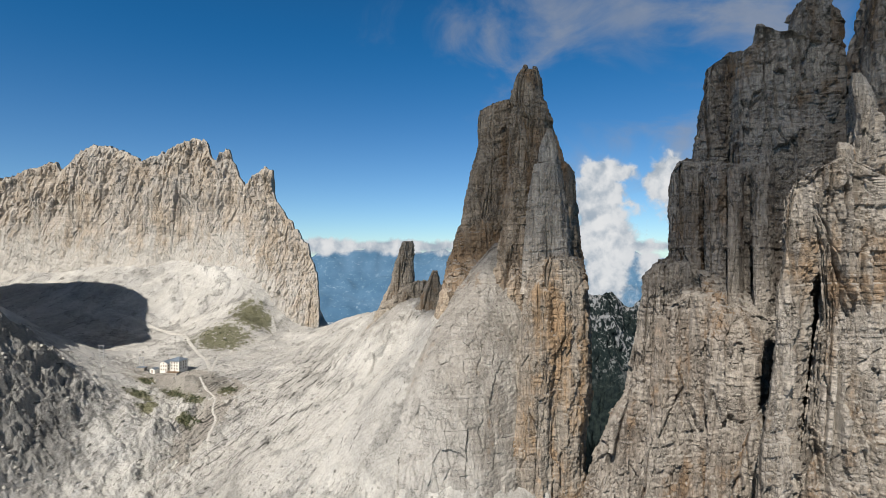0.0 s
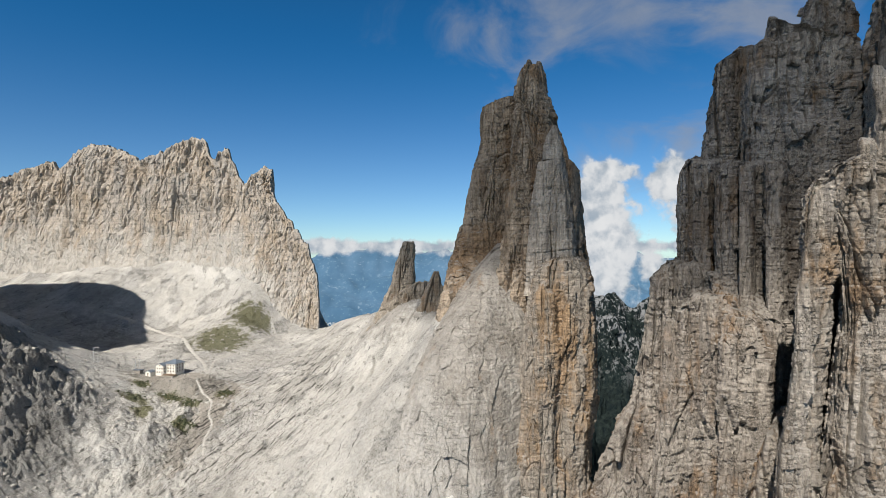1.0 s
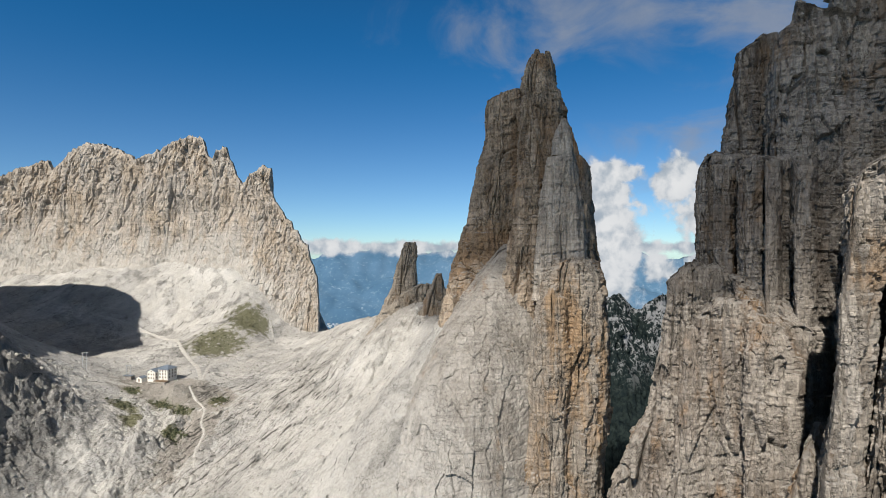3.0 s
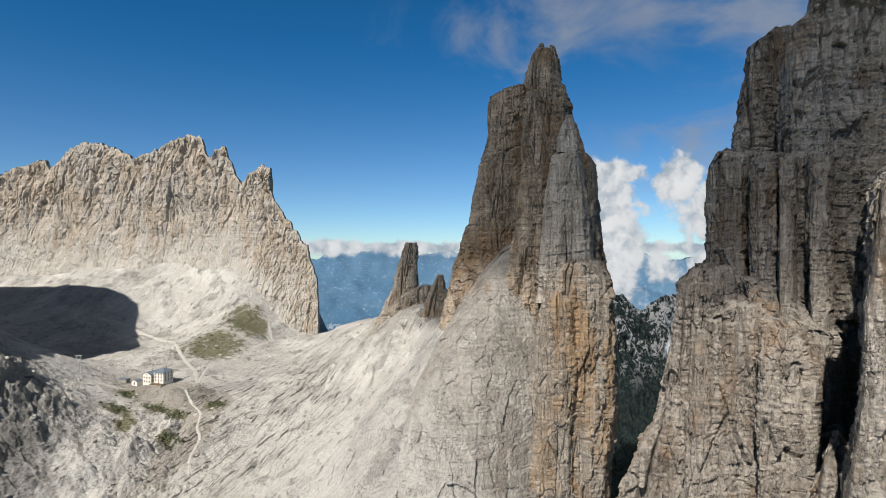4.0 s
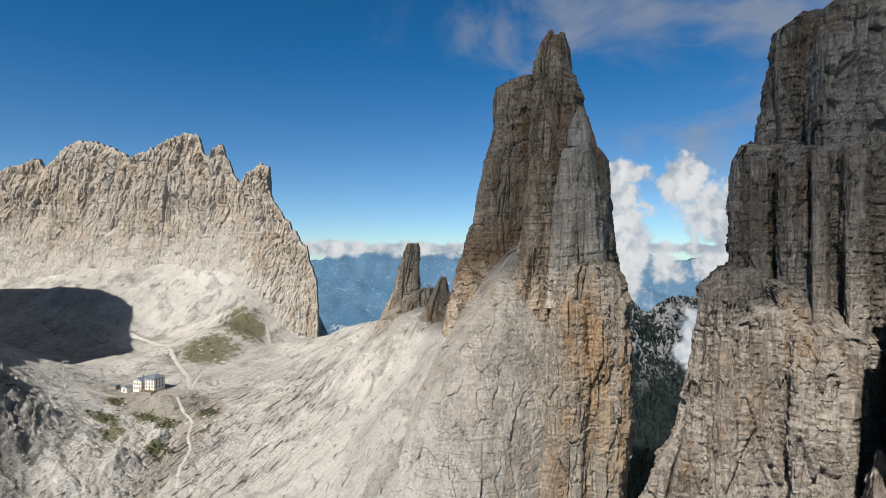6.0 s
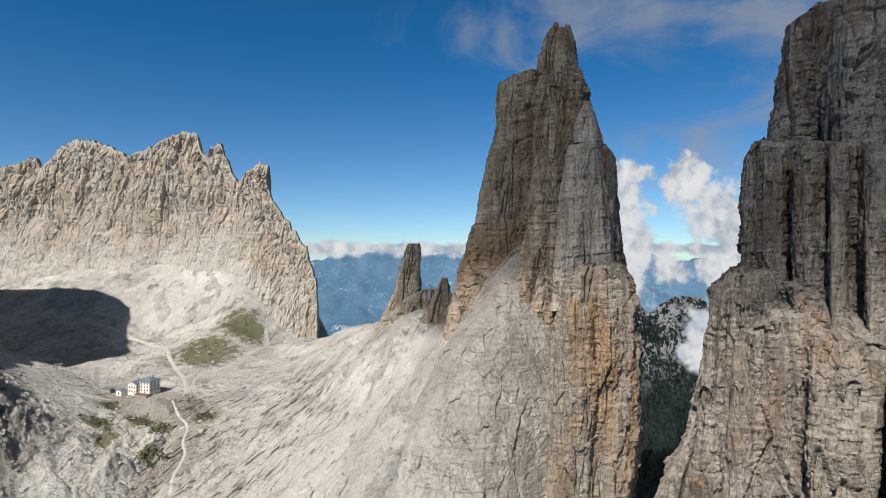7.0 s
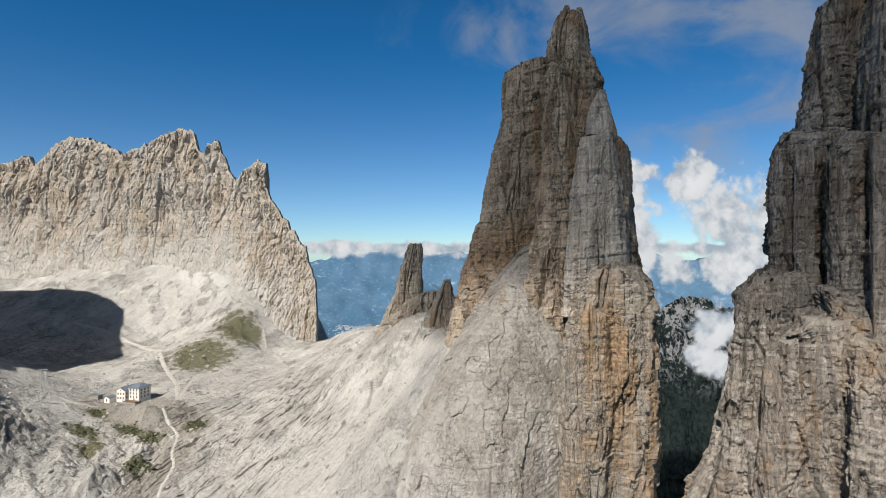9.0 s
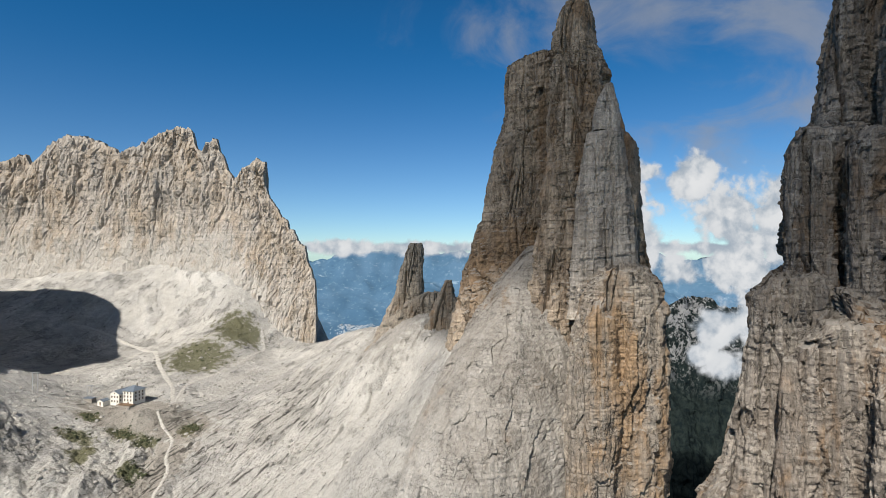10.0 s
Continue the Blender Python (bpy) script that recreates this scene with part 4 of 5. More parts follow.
def build_distance():
    xs, ys = np.arange(-4600, 4600, 34.0), np.arange(1300, 4950, 24.0)
    x, y = np.meshgrid(xs, ys)
    z = np.where(np.hypot(x, y) < 4960, far_height(x, y), -700)
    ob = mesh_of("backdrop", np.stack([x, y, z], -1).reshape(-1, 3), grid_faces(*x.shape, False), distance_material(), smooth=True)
    return tagged(ob, "hazy blue wooded valley and far mountain ranges", "distance", kind="structure")


build_distance()


def woods_material():
    m = bpy.data.materials.new("woods and pale crags")
    m.use_nodes = True
    t = m.node_tree
    bsdf = t.nodes["Principled BSDF"]
    co = t.nodes.new("ShaderNodeTexCoord").outputs["Object"]
    a = noise_of(t, co, 0.012, 9, 0.62, 0.8)
    f = noise_of(t, co, 0.11, 8, 0.7, 0.3, (1, 1, 0.45))
    xyz = t.nodes.new("ShaderNodeSeparateXYZ")
    t.links.new(co, xyz.inputs[0])
    # colours lean slightly blue, tinted for hazy air across the gorge
    wood = mixc(t, rng(t, f, 0.35, 0.65), (0.008, 0.0125, 0.014), (0.021, 0.029, 0.027))
    crag = mixc(t, f, (0.0988, 0.1064, 0.1178), (0.2584, 0.2622, 0.2660))
    low = rng(t, xyz.outputs[2], -330, -230)
    k = mth(t, "MULTIPLY", rng(t, mth(t, "ADD", mth(t, "MULTIPLY", a, 0.45), mth(t, "MULTIPLY", f, 0.55)), 0.50, 0.545), low)
    t.links.new(mixc(t, k, wood, crag), bsdf.inputs["Base Color"])
    bsdf.inputs["Roughness"].default_value = 1.0
    bsdf.inputs["Specular IOR Level"].default_value = 0.0
    b = nd(t, "ShaderNodeBump", Strength=0.7, Distance=8.0)
    t.links.new(mth(t, "ADD", a, f), b.inputs["Height"])
    t.links.new(b.outputs[0], bsdf.inputs["Normal"])
    return m


def build_wooded_mountain():
    xs, s = np.arange(150, 1250, 5.0), np.linspace(0, 1, 160)
    top = -118 + 26 * fbm(xs / 110, 0 * xs, 0 * xs, 4) - 0.10 * np.abs(xs - 470)
    x, k = np.meshgrid(xs, s)
    z = -560 + (top[None] + 560) * k
    y = 1000 + 420 * k + 45 * fbm(x / 90, z / 160, 0 * x, 5, 0.6)
    z = z + 7 * fbm(x / 30, z / 30, y / 30, 4, 0.6)
    ob = mesh_of("wooded_mountain", np.stack([x, y, z], -1).reshape(-1, 3), grid_faces(*x.shape, False), woods_material())
    return tagged(ob, "dark wooded mountainside with pale bare crags across the gorge", "mountain")


build_wooded_mountain()


# ---- cloud backdrop: sheets of cloud in the far distance ----
def cloud_material(name, heaps, bank, reach):
    """White cloud, thick where the heaps stand and thin at its torn edges; heaps of (u, v, half width, half height)
    placed to fit the camera's view.
    """
    m = bpy.data.materials.new(name)
    m.use_nodes = True
    t = m.node_tree
    t.nodes.clear()
    co = t.nodes.new("ShaderNodeTexCoord").outputs["Object"]
    mp = nd(t, "ShaderNodeMapping")
    mp.inputs["Scale"].default_value = (1 / reach, 0, 1 / reach)
    t.links.new(co, mp.inputs[0])
    uv = mp.outputs[0]
    xyz = t.nodes.new("ShaderNodeSeparateXYZ")
    t.links.new(uv, xyz.inputs[0])
    u, v = xyz.outputs[0], xyz.outputs[2]

    def thickness(shift):
        n1 = noise_of(t, uv, 11.0, 3.0, 0.5, 0.4, None, shift)
        n2 = noise_of(t, uv, 42.0, 8.0, 0.57, 0.25, None, shift)
        return mth(t, "ADD", mth(t, "MULTIPLY", mth(t, "SUBTRACT", n1, 0.5), 1.6), mth(t, "MULTIPLY", mth(t, "SUBTRACT", n2, 0.5), 0.95))

    body = None
    for cu, cv, ru, rv in heaps:
        a = mth(t, "POWER", mth(t, "DIVIDE", mth(t, "SUBTRACT", u, cu), ru), 2.0)
        e = mth(t, "POWER", mth(t, "DIVIDE", mth(t, "SUBTRACT", v, cv), rv), 2.0)
        k = mth(t, "SUBTRACT", 1.0, mth(t, "SQRT", mth(t, "ADD", a, e)))
        body = k if body is None else mth(t, "MAXIMUM", body, k)
    if bank:
        row = mth(t, "SUBTRACT", 0.66, mth(t, "MULTIPLY", mth(t, "ABSOLUTE", mth(t, "SUBTRACT", v, bank)), 40.0))
        body = mth(t, "MAXIMUM", body, row)
    n = thickness((0, 0, 0))
    dens = mth(t, "ADD", mth(t, "MAXIMUM", body, -1.5), n)
    alpha = mth(t, "POWER", rng(t, dens, 0.0, 0.42), 1.2)
    # sun side and grey side are painted from shifted noise; the sheet itself glows
    away = thickness((0.012, 0, -0.018))
    lit = rng(t, mth(t, "SUBTRACT", n, away), -0.40, 0.22)
    core = rng(t, dens, 0.15, 1.3)
    bright = mth(t, "ADD", mth(t, "MULTIPLY", lit, 0.75), mth(t, "MULTIPLY", core, 0.25))
    col = mixc(t, bright, (0.42, 0.50, 0.59), (0.93, 0.94, 0.95))
    em = nd(t, "ShaderNodeEmission", Strength=0.59)
    t.links.new(col, em.inputs[0])
    tr = t.nodes.new("ShaderNodeBsdfTransparent")
    mx = t.nodes.new("ShaderNodeMixShader")
    t.links.new(alpha, mx.inputs[0]), t.links.new(tr.outputs[0], mx.inputs[1]), t.links.new(em.outputs[0], mx.inputs[2])
    o = t.nodes.new("ShaderNodeOutputMaterial")
    t.links.new(mx.outputs[0], o.inputs[0])
    return m


def cloud_sheet(name, reach, u0, u1, v0, v1, material, label):
    us, vs = np.linspace(u0, u1, 24), np.linspace(v0, v1, 8)
    u, v = np.meshgrid(us, vs)
    pts = np.stack([u * reach, reach + 0 * u, v * reach], -1).reshape(-1, 3)
    ob = mesh_of(name, pts, grid_faces(*u.shape, False), material, smooth=True)
    ob.visible_shadow = False
    return tagged(ob, label, "cloud", kind="structure")


FAR_HEAPS = [(0.285, 0.10, 0.070, 0.07), (0.31, 0.02, 0.078, 0.10), (0.31, -0.065, 0.060, 0.065), (0.395, -0.035, 0.045, 0.035), (0.43, 0.13, 0.055, 0.055),
             (0.49, 0.07, 0.085, 0.09), (0.51, -0.03, 0.07, 0.05), (0.58, 0.05, 0.09, 0.11), (0.31, 0.145, 0.07, 0.025)]
cloud_sheet("backdrop_clouds", 3900.0, -1.0, 1.0, -0.12, 0.24, cloud_material("far cloud", FAR_HEAPS, 0.006, 3900.0), "white heaped clouds and a low cloud bank over the far valley")
NEAR_HEAPS = [(0.45, -0.13, 0.05, 0.05), (0.46, -0.20, 0.055, 0.04), (0.51, -0.12, 0.05, 0.06), (0.42, -0.18, 0.04, 0.025)]
cloud_sheet("backdrop_gorge_cloud", 960.0, 0.33, 0.62, -0.30, -0.04, cloud_material("gorge cloud", NEAR_HEAPS, 0.0, 960.0), "white cloud drifting in the gorge before the woods")


# ---- an unseen cloud, thin, added between the towers and the sun to shade them ----
# traced from the shade's edge on the rock, laid flat at height zero
SHADE_EDGE = [(520, 260), (260, 215), (150, 188), (118, 168), (80, 170), (30, 193), (-16, 234), (-38, 285), (-38, 340), (-52, 420), (-60, 560), (60, 760), (520, 760)]


def inside_outline(x, y, outline):
    """Metres inside (+) or outside (-) a closed outline."""
    p = np.array(outline, float)
    d, hit = np.full(x.shape, 1e9), np.zeros(x.shape, bool)
    for (ax, ay), (bx, by) in zip(p, np.roll(p, -1, 0)):
        k = np.clip(((x - ax) * (bx - ax) + (y - ay) * (by - ay)) / ((bx - ax) ** 2 + (by - ay) ** 2), 0, 1)
        d = np.minimum(d, np.hypot(x - ax - k * (bx - ax), y - ay - k * (by - ay)))
        if ay != by:
            hit ^= ((ay > y) != (by > y)) & (x < (bx - ax) * (y - ay) / (by - ay) + ax)
    return np.where(hit, d, -d)


def shade_cloud_material():
    m = bpy.data.materials.new("shading cloud")
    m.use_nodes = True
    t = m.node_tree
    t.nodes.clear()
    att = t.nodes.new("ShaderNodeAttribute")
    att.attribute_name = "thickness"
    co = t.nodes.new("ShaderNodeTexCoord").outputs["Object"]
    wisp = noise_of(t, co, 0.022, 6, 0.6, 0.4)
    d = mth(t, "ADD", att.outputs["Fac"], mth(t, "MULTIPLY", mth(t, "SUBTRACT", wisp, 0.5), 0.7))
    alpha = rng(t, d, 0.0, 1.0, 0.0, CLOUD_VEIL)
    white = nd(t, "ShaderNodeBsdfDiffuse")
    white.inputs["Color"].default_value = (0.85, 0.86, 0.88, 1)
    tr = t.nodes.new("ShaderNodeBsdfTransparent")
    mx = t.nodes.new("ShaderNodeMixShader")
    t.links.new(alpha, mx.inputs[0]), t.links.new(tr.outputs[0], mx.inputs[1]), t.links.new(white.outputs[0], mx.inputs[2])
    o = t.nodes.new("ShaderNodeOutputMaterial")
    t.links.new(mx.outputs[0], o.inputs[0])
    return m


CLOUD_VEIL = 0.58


def build_shade_cloud(height=620.0):
    """A flat-bellied cloud with a lumpy top, thinning out to its torn rim; out of view, added for its shade."""
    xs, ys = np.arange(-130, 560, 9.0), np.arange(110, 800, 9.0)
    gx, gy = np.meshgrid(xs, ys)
    depth = inside_outline(gx, gy, SHADE_EDGE)
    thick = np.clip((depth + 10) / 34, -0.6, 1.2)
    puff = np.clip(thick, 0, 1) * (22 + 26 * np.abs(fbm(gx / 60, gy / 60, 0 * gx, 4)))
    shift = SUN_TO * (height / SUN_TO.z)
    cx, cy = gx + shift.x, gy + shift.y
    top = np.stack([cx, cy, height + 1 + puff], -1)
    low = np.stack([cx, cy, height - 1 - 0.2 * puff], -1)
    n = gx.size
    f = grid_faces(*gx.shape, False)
    ob = mesh_of("cloud", np.concatenate([top.reshape(-1, 3), low.reshape(-1, 3)]), np.concatenate([f, f[:, ::-1] + n]), shade_cloud_material(), smooth=True)
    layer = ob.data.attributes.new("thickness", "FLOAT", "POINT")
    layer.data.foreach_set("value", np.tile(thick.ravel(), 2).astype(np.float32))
    return tagged(ob, "unseen thin white sheet of cloud added to shade the upper rock towers", "cloud", kind="structure")


build_shade_cloud()


# ---- mountain hut ----
WALL = plain("white lime render", (0.68, 0.655, 0.60), 0.9, 0.06)
ROOF = plain("blue grey sheet metal", (0.13, 0.16, 0.20), 0.45, 0.12)
WOOD = plain("weathered brown wood", (0.16, 0.105, 0.065), 0.85, 0.25, 3.0)
STONE = plain("rough masonry", (0.26, 0.235, 0.205), 0.95, 0.3, 2.0)
GLASS = plain("dark window glass", (0.03, 0.035, 0.04), 0.12, 0.1)
STEEL = plain("galvanised steel", (0.30, 0.31, 0.32), 0.45, 0.1)
GRAVEL = plain("trodden gravel", (0.42, 0.40, 0.368), 0.95, 0.25, 1.2)
SHRUB = plain("dwarf pine needles", (0.045, 0.052, 0.022), 0.9, 0.35, 1.0)
BOULDER = plain("loose limestone", (0.32, 0.305, 0.28), 0.95, 0.35, 1.0)


def part(name, bm, material, parent=None, label=""):
    me = bpy.data.meshes.new(name)
    bmesh.ops.recalc_face_normals(bm, faces=bm.faces)
    bm.to_mesh(me)
    bm.free()
    me.materials.append(material)
    ob = new(name, me)
    ob.parent = parent
    if label:
        tagged(ob, label)
    return ob


def box(bm, x0, x1, y0, y1, z0, z1, bevel=0.0):
    r = bmesh.ops.create_cube(bm, size=1.0)["verts"]
    bmesh.ops.scale(bm, vec=(x1 - x0, y1 - y0, z1 - z0), verts=r)
    bmesh.ops.translate(bm, vec=((x0 + x1) / 2, (y0 + y1) / 2, (z0 + z1) / 2), verts=r)
    if bevel:
        es = list({e for v in r for e in v.link_edges})
        bmesh.ops.bevel(bm, geom=es, offset=bevel, segments=1, affect="EDGES")
    return bm


def prism(bm, outline, y0, y1):
    """A solid of an outline in x and z, from y0 to y1."""
    a = [bm.verts.new((x, y0, z)) for x, z in outline]
    b = [bm.verts.new((x, y1, z)) for x, z in outline]
    bm.faces.new(a), bm.faces.new(b[::-1])
    for i in range(len(a)):
        k = (i + 1) % len(a)
        bm.faces.new((a[i], a[k], b[k], b[i]))
    return bm


def window_at(parent, u, v, z, side="front", w=0.95, h=1.15, shutters=True):
    """A window on a wall that faces -v (front) or +u (right)."""
    turn = pose(u, v, z) if side == "front" else pose(u, v, z, 0, 0, 90)
    bm = bmesh.new()
    for a in ((-w / 2 - 0.09, -w / 2, 0, h), (w / 2, w / 2 + 0.09, 0, h), (-w / 2 - 0.09, w / 2 + 0.09, h, h + 0.09), (-0.03, 0.03, 0, h)):
        box(bm, a[0], a[1], -0.07, 0.05, a[2], a[3])
    box(bm, -w / 2 - 0.16, w / 2 + 0.16, -0.16, 0.05, -0.10, 0)
    frame_ob = part("window", bm, WOOD, parent)
    part("pane", box(bmesh.new(), -w / 2, w / 2, -0.03, 0.02, 0, h), GLASS, frame_ob)
    if shutters:
        for sx in (-1, 1):
            a = sx * (w / 2 + 0.13)
            part("shutter", box(bmesh.new(), min(a, a + sx * 0.45), max(a, a + sx * 0.45), -0.06, -0.004, 0, h), WOOD, frame_ob)
    frame_ob.matrix_local = turn
    return frame_ob


def gable_house(parent, u0, u1, v0, v1, wall, rise, over=0.5, name="wing"):
    m = (u0 + u1) / 2
    bm = prism(bmesh.new(), [(u0, -2.5), (u1, -2.5), (u1, wall), (m, wall + rise), (u0, wall)], v0, v1)
    body = part("wall", bm, WALL, parent)
    k = rise / (m - u0)
    t = 0.18
    up = 0.03
    for sx, a in ((-1, u0), (1, u1)):
        e = a + sx * over
        z0 = wall - over * k + up
        bm = prism(bmesh.new(), [(e, z0), (m, wall + rise + up), (m, wall + rise + up + t), (e, z0 + t)], v0 - over, v1 + over)
        part("roof", bm, ROOF, parent)
    return body


def hip_house(parent, u0, u1, v0, v1, wall, rise, over=0.6):
    part("wall", box(bmesh.new(), u0, u1, v0, v1, -2.5, wall), WALL, parent)
    bm = bmesh.new()
    m, d = (v0 + v1) / 2, min(u1 - u0, v1 - v0) / 2
    ring = [(u0 - over, v0 - over), (u1 + over, v0 - over), (u1 + over, v1 + over), (u0 - over, v1 + over)]
    lo = [bm.verts.new((x, y, wall + 0.02)) for x, y in ring]
    hi = [bm.verts.new((x, y, wall + 0.2)) for x, y in ring]
    r0, r1 = bm.verts.new((u0 + d * 0.8, m, wall + rise)), bm.verts.new((u1 - d * 0.8, m, wall + rise))
    bm.faces.new(lo[::-1])
    for i in range(4):
        bm.faces.new((lo[i], lo[(i + 1) % 4], hi[(i + 1) % 4], hi[i]))
    bm.faces.new((hi[0], hi[1], r1, r0)), bm.faces.new((hi[2], hi[3], r0, r1)), bm.faces.new((hi[1], hi[2], r1)), bm.faces.new((hi[3], hi[0], r0))
    part("roof", bm, ROOF, parent, "blue-grey sheet metal hipped roof")


def build_hut():
    hut = tagged(new("mountain_hut"), "white two-winged mountain hut with blue-grey metal roofs on a terrace", "building")
    gable_house(hut, -8.2, -1.6, -4.2, 6.0, 5.6, 1.5)
    hip_house(hut, -1.6, 6.6, -1.6, 7.6, 6.8, 2.4)
    for z in (0.9, 3.3):
        for u in (-7.0, -4.9, -2.8):
            window_at(hut, u, -4.2, z, w=0.75, h=0.95, shutters=False)
    window_at(hut, -4.9, -4.2, 5.4, w=0.6, h=0.6, shutters=False)
    for z in (1.4, 3.4, 5.3):
        for u in (0.2, 2.5, 4.8):
            window_at(hut, u, -1.6, z, w=0.75, h=0.95, shutters=False)
        for v in (0.4, 3.0, 5.6):
            window_at(hut, 6.6, v, z, "right", w=0.75, h=0.95, shutters=False)
        window_at(hut, -1.6, -2.9, z, "right", w=0.7, h=0.9, shutters=False) if z < 5 else None
    part("door", box(bmesh.new(), 2.35, 3.3, -1.7, -1.55, -1.0, 1.0), WOOD, hut, "brown wooden entrance door")
    chim = part("chimney", box(bmesh.new(), -6.3, -5.6, 1.5, 2.2, 6.0, 8.3, 0.05), STONE, hut, "rough masonry chimney")
    chim = part("chimney", box(bmesh.new(), 3.6, 4.3, 3.6, 4.3, 8.2, 10.1, 0.05), STONE, hut, "rough masonry chimney")
    deck = part("terrace", box(bmesh.new(), -1.4, 8.6, -6.2, -1.75, -2.6, 0.0), STONE, hut, "masonry terrace in front of the wall")
    part("deck", box(bmesh.new(), -1.5, 8.7, -6.3, -1.75, 0.004, 0.10), WOOD, deck)
    for u in np.arange(-1.4, 8.7, 1.25):
        part("post", box(bmesh.new(), u - 0.05, u + 0.05, -6.25, -6.15, 0.1, 1.1), WOOD, deck)
    for z in (0.55, 1.02):
        part("rail", box(bmesh.new(), -1.45, 8.65, -6.27, -6.2, z, z + 0.09), WOOD, deck)
    hut.matrix_world = pose(-147.5, 299, HUT_Z + 0.8, 0, 0, -14) @ Matrix.Diagonal((0.72, 0.72, 0.8, 1))

    shed = tagged(new("shed"), "small white shed with a dark gable roof beside the hut", "building")
    gable_house(shed, -2.0, 2.0, -1.8, 2.2, 2.2, 0.9, 0.3)
    part("door", box(bmesh.new(), -0.45, 0.45, -1.86, -1.78, 0.0, 1.9), WOOD, shed, "brown plank door")
    shed.matrix_world = pose(-156.6, 296.5, HUT_Z + 0.5, 0, 0, -14) @ Matrix.Scale(0.8, 4)

    low = tagged(new("shed"), "low stone-walled shelter with a flat metal roof", "building")
    part("wall", box(bmesh.new(), -2.2, 2.2, -1.2, 1.2, -1.5, 1.5), STONE, low)
    part("roof", box(bmesh.new(), -2.5, 2.5, -1.5, 1.5, 1.504, 1.65), ROOF, low)
    low.matrix_world = pose(-164.5, 299, HUT_Z + 1.2, 0, 0, -8)


build_hut()


def surface(x, y):
    x, y = np.atleast_1d(np.asarray(x, float)), np.atleast_1d(np.asarray(y, float))
    z = ground_height(x, y)
    return z + ground_relief(x, y, z)


def pylon(x, y, height):
    """A two-legged cableway support with a cross beam and pulleys."""
    z = float(surface(x, y)[0])
    p = tagged(new("cableway_pylon"), "thin steel cableway support with a cross beam", "pylon", group="cableway pylons")
    for sx in (-0.9, 0.9):
        part("leg", box(bmesh.new(), sx - 0.11, sx + 0.11, -0.11, 0.11, -0.6, height), STEEL, p)
    part("beam", box(bmesh.new(), -1.5, 1.5, -0.14, 0.14, height + 0.002, height + 0.3), STEEL, p)
    for h in (0.35, 0.7):
        part("brace", box(bmesh.new(), -0.79, 0.79, -0.05, 0.05, height * h, height * h + 0.12), STEEL, p)
    p.matrix_world = pose(x, y, z, 0, 0, 25)


pylon(-178, 285, 8.0)
pylon(-166, 301, 6.0)


def footpath(points, width, label):
    p = np.array(points, float)
    seg = np.r_[0, np.cumsum(np.hypot(*np.diff(p, axis=0).T))]
    s = np.arange(0, seg[-1], 1.0)
    k = np.ones(9) / 9
    x, y = np.interp(s, seg, p[:, 0]), np.interp(s, seg, p[:, 1])
    x, y = np.convolve(np.pad(x, 4, "edge"), k, "valid"), np.convolve(np.pad(y, 4, "edge"), k, "valid")
    dx, dy = np.gradient(x), np.gradient(y)
    n = np.hypot(dx, dy)
    rows = []
    for o in np.linspace(-0.5, 0.5, 7):
        w = width * (1 + 0.35 * perlin(s / 6, s * 0 + o, s * 0))
        px, py = x - dy / n * o * w, y + dx / n * o * w
        rows.append(np.stack([px, py, surface(px, py) + 0.12 - 0.40 * abs(o)], -1))
    v = np.stack(rows, 1)
    ob = mesh_of("footpath", v.reshape(-1, 3), grid_faces(*v.shape[:2], False)[:, ::-1], GRAVEL, smooth=True)
    return tagged(ob, label, "footpath", kind="structure")


for line, width, label in zip(PATHS, (3.4, 2.0, 1.6, 1.7), ("pale trodden gravel path over the basin", "pale trodden gravel path below the turf",
                                                           "pale trodden gravel path along the bank", "pale gravel path down the gully")):
    footpath(line, width, label)


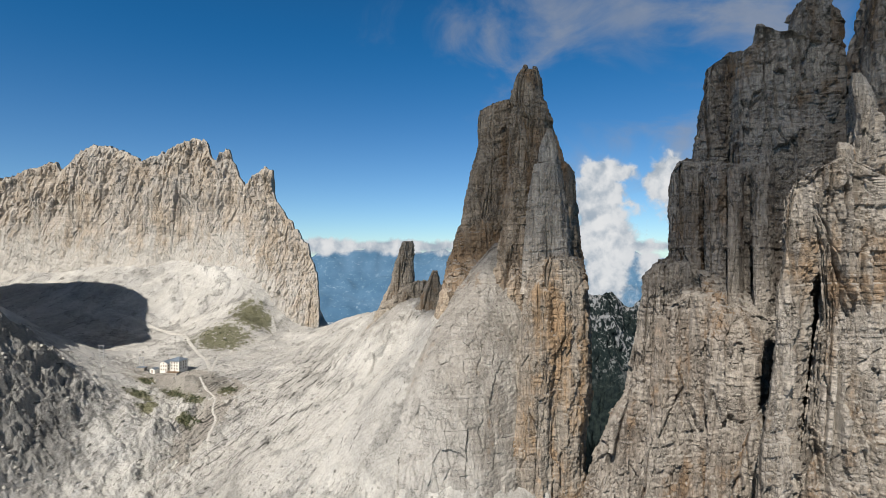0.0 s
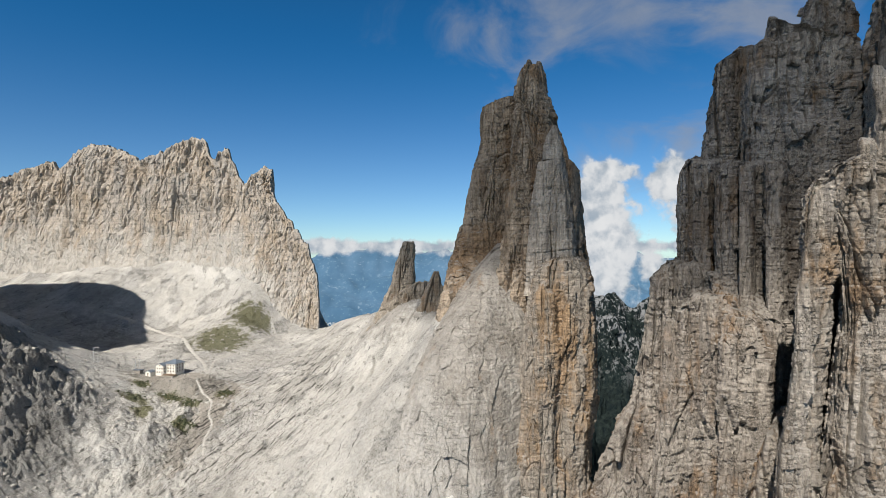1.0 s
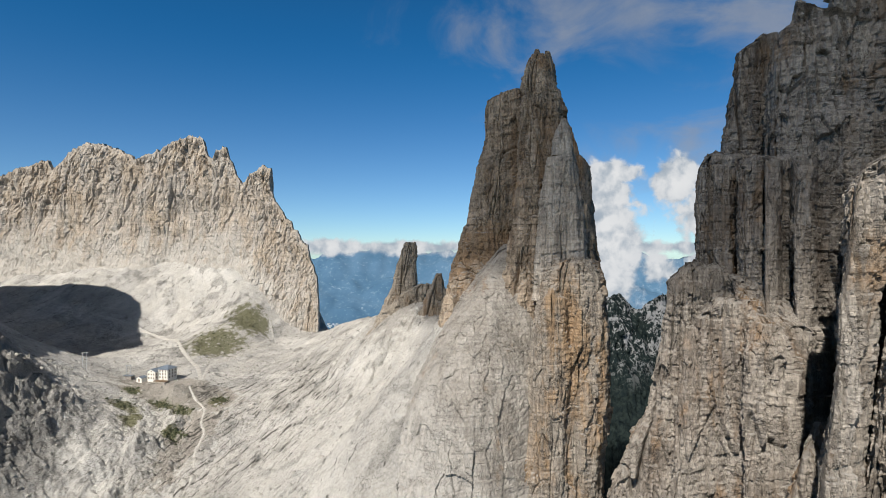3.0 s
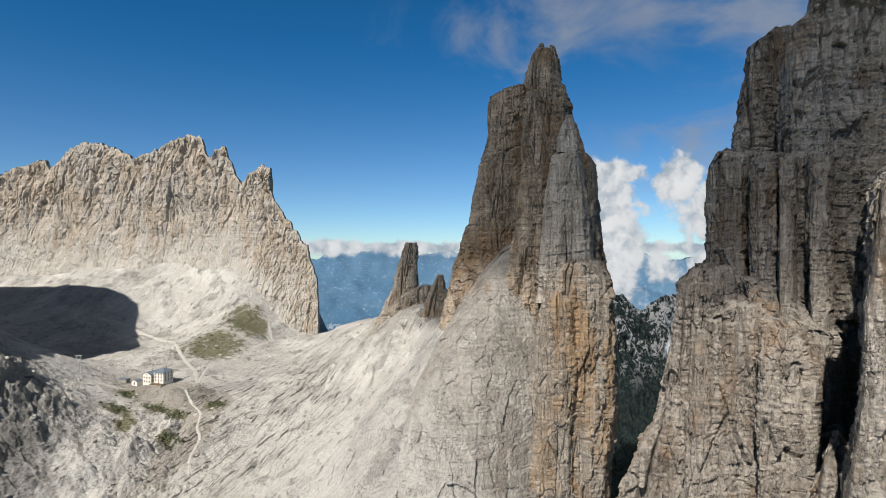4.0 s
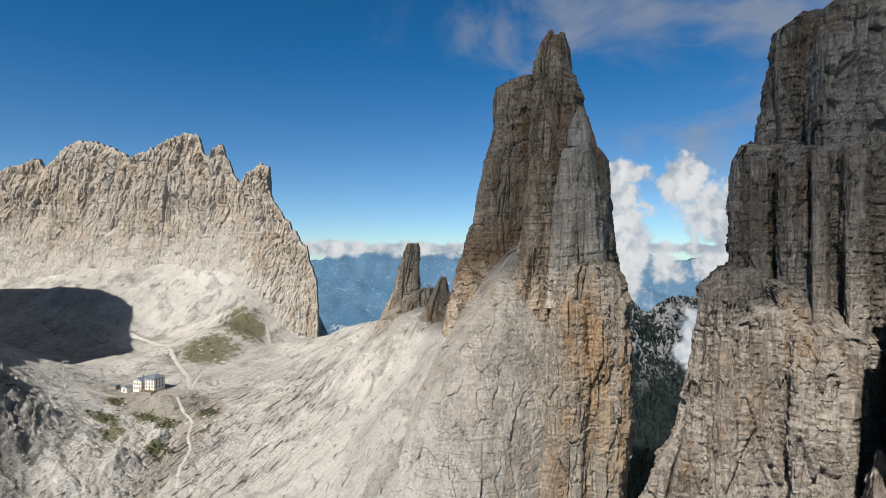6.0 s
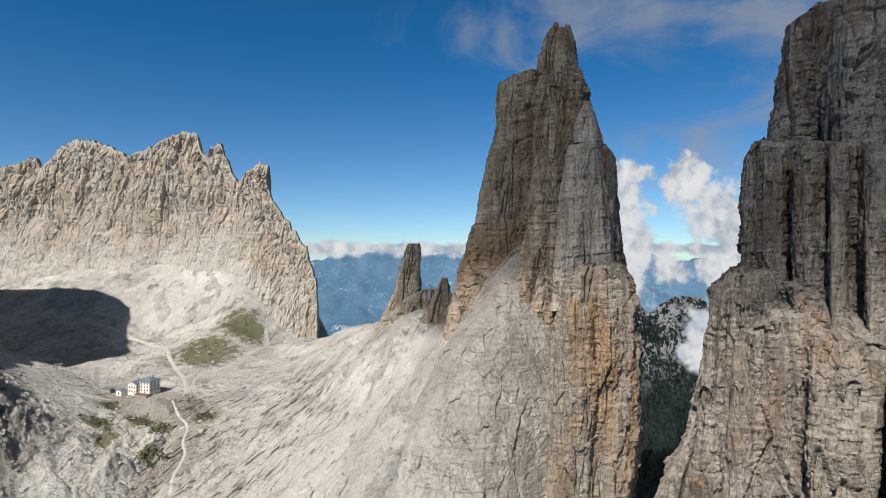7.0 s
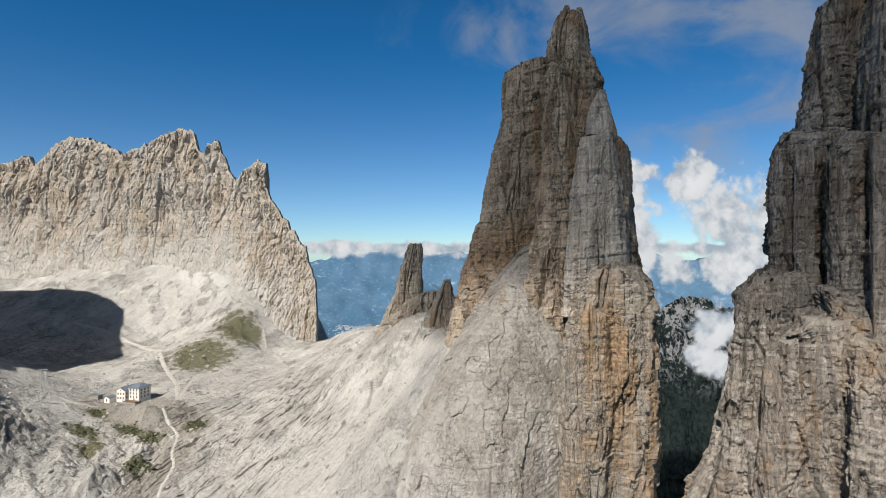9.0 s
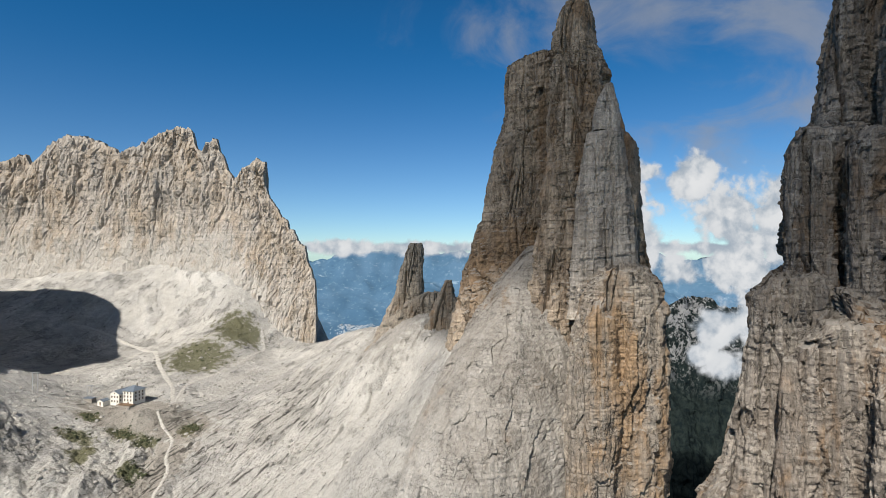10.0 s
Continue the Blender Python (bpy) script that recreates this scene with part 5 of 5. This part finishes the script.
def scatter(name, count, seed, zone, size, flat, material, label, category):
    """Many small uneven lumps lying on the ground, in one mesh."""
    rs = np.random.RandomState(seed)
    bm = bmesh.new()
    bmesh.ops.create_icosphere(bm, subdivisions=1, radius=1.0)
    unit = np.array([v.co for v in bm.verts])
    tri = np.array([[v.index for v in f.verts] for f in bm.faces])
    bm.free()
    x, y = zone(rs, count)
    z = surface(x, y)
    r = size[0] + (size[1] - size[0]) * rs.rand(len(x)) ** 4
    vs = []
    for i in range(len(x)):
        u = unit * (0.7 + 0.6 * rs.rand(len(unit), 1)) * (1, 0.8 + 0.5 * rs.rand(), flat)
        vs.append(u * r[i] + (x[i], y[i], z[i] + 0.25 * r[i] * flat))
    f = (tri[None] + len(unit) * np.arange(len(x))[:, None, None]).reshape(-1, 3)
    return tagged(mesh_of(name, np.concatenate(vs), f, material), label, category, kind="stuff")


scatter("boulders", 3200, 4, lambda rs, n: (rs.uniform(-185, 0, n), 175 + 200 * rs.rand(n) ** 1.2), (0.2, 1.0), 0.7, BOULDER,
        "loose pale limestone boulders strewn over the scree", "boulders")


def shrub_zone(rs, n):
    spots = np.array([(-137, 281, 4), (-150, 272, 4), (-126, 279, 3), (-122, 262, 2.5), (-118, 258, 3), (-155, 285, 3), (-147, 368, 14), (-113, 290, 3)])
    k = rs.randint(0, len(spots), n)
    return spots[k, 0] + rs.normal(size=n) * spots[k, 2] * 0.7, spots[k, 1] + rs.normal(size=n) * spots[k, 2] * 0.5


scatter("dwarf_shrubs", 900, 9, shrub_zone, (0.2, 0.8), 0.6, SHRUB, "low dark green dwarf shrubs and turf in the gully", "shrubs")


# ---- the far town ----
def build_town():
    rs = np.random.RandomState(21)
    bm = bmesh.new()
    for i in range(330):
        x, y = rs.normal(-800, 70), rs.uniform(3880, 4020)
        z = far_height(np.array([x]), np.array([y]))[0]
        w, d, h = rs.uniform(1.5, 6), rs.uniform(1.5, 5), rs.uniform(2, 6)
        box(bm, x - w, x + w, y - d, y + d, z - 4, z + h)
    ob = part("far_town", bm, plain("pale house walls", (0.31, 0.35, 0.385), 0.9, 0.3, 0.02))
    return tagged(ob, "pale scattered houses of a town on the valley floor", "town", kind="stuff")


build_town()
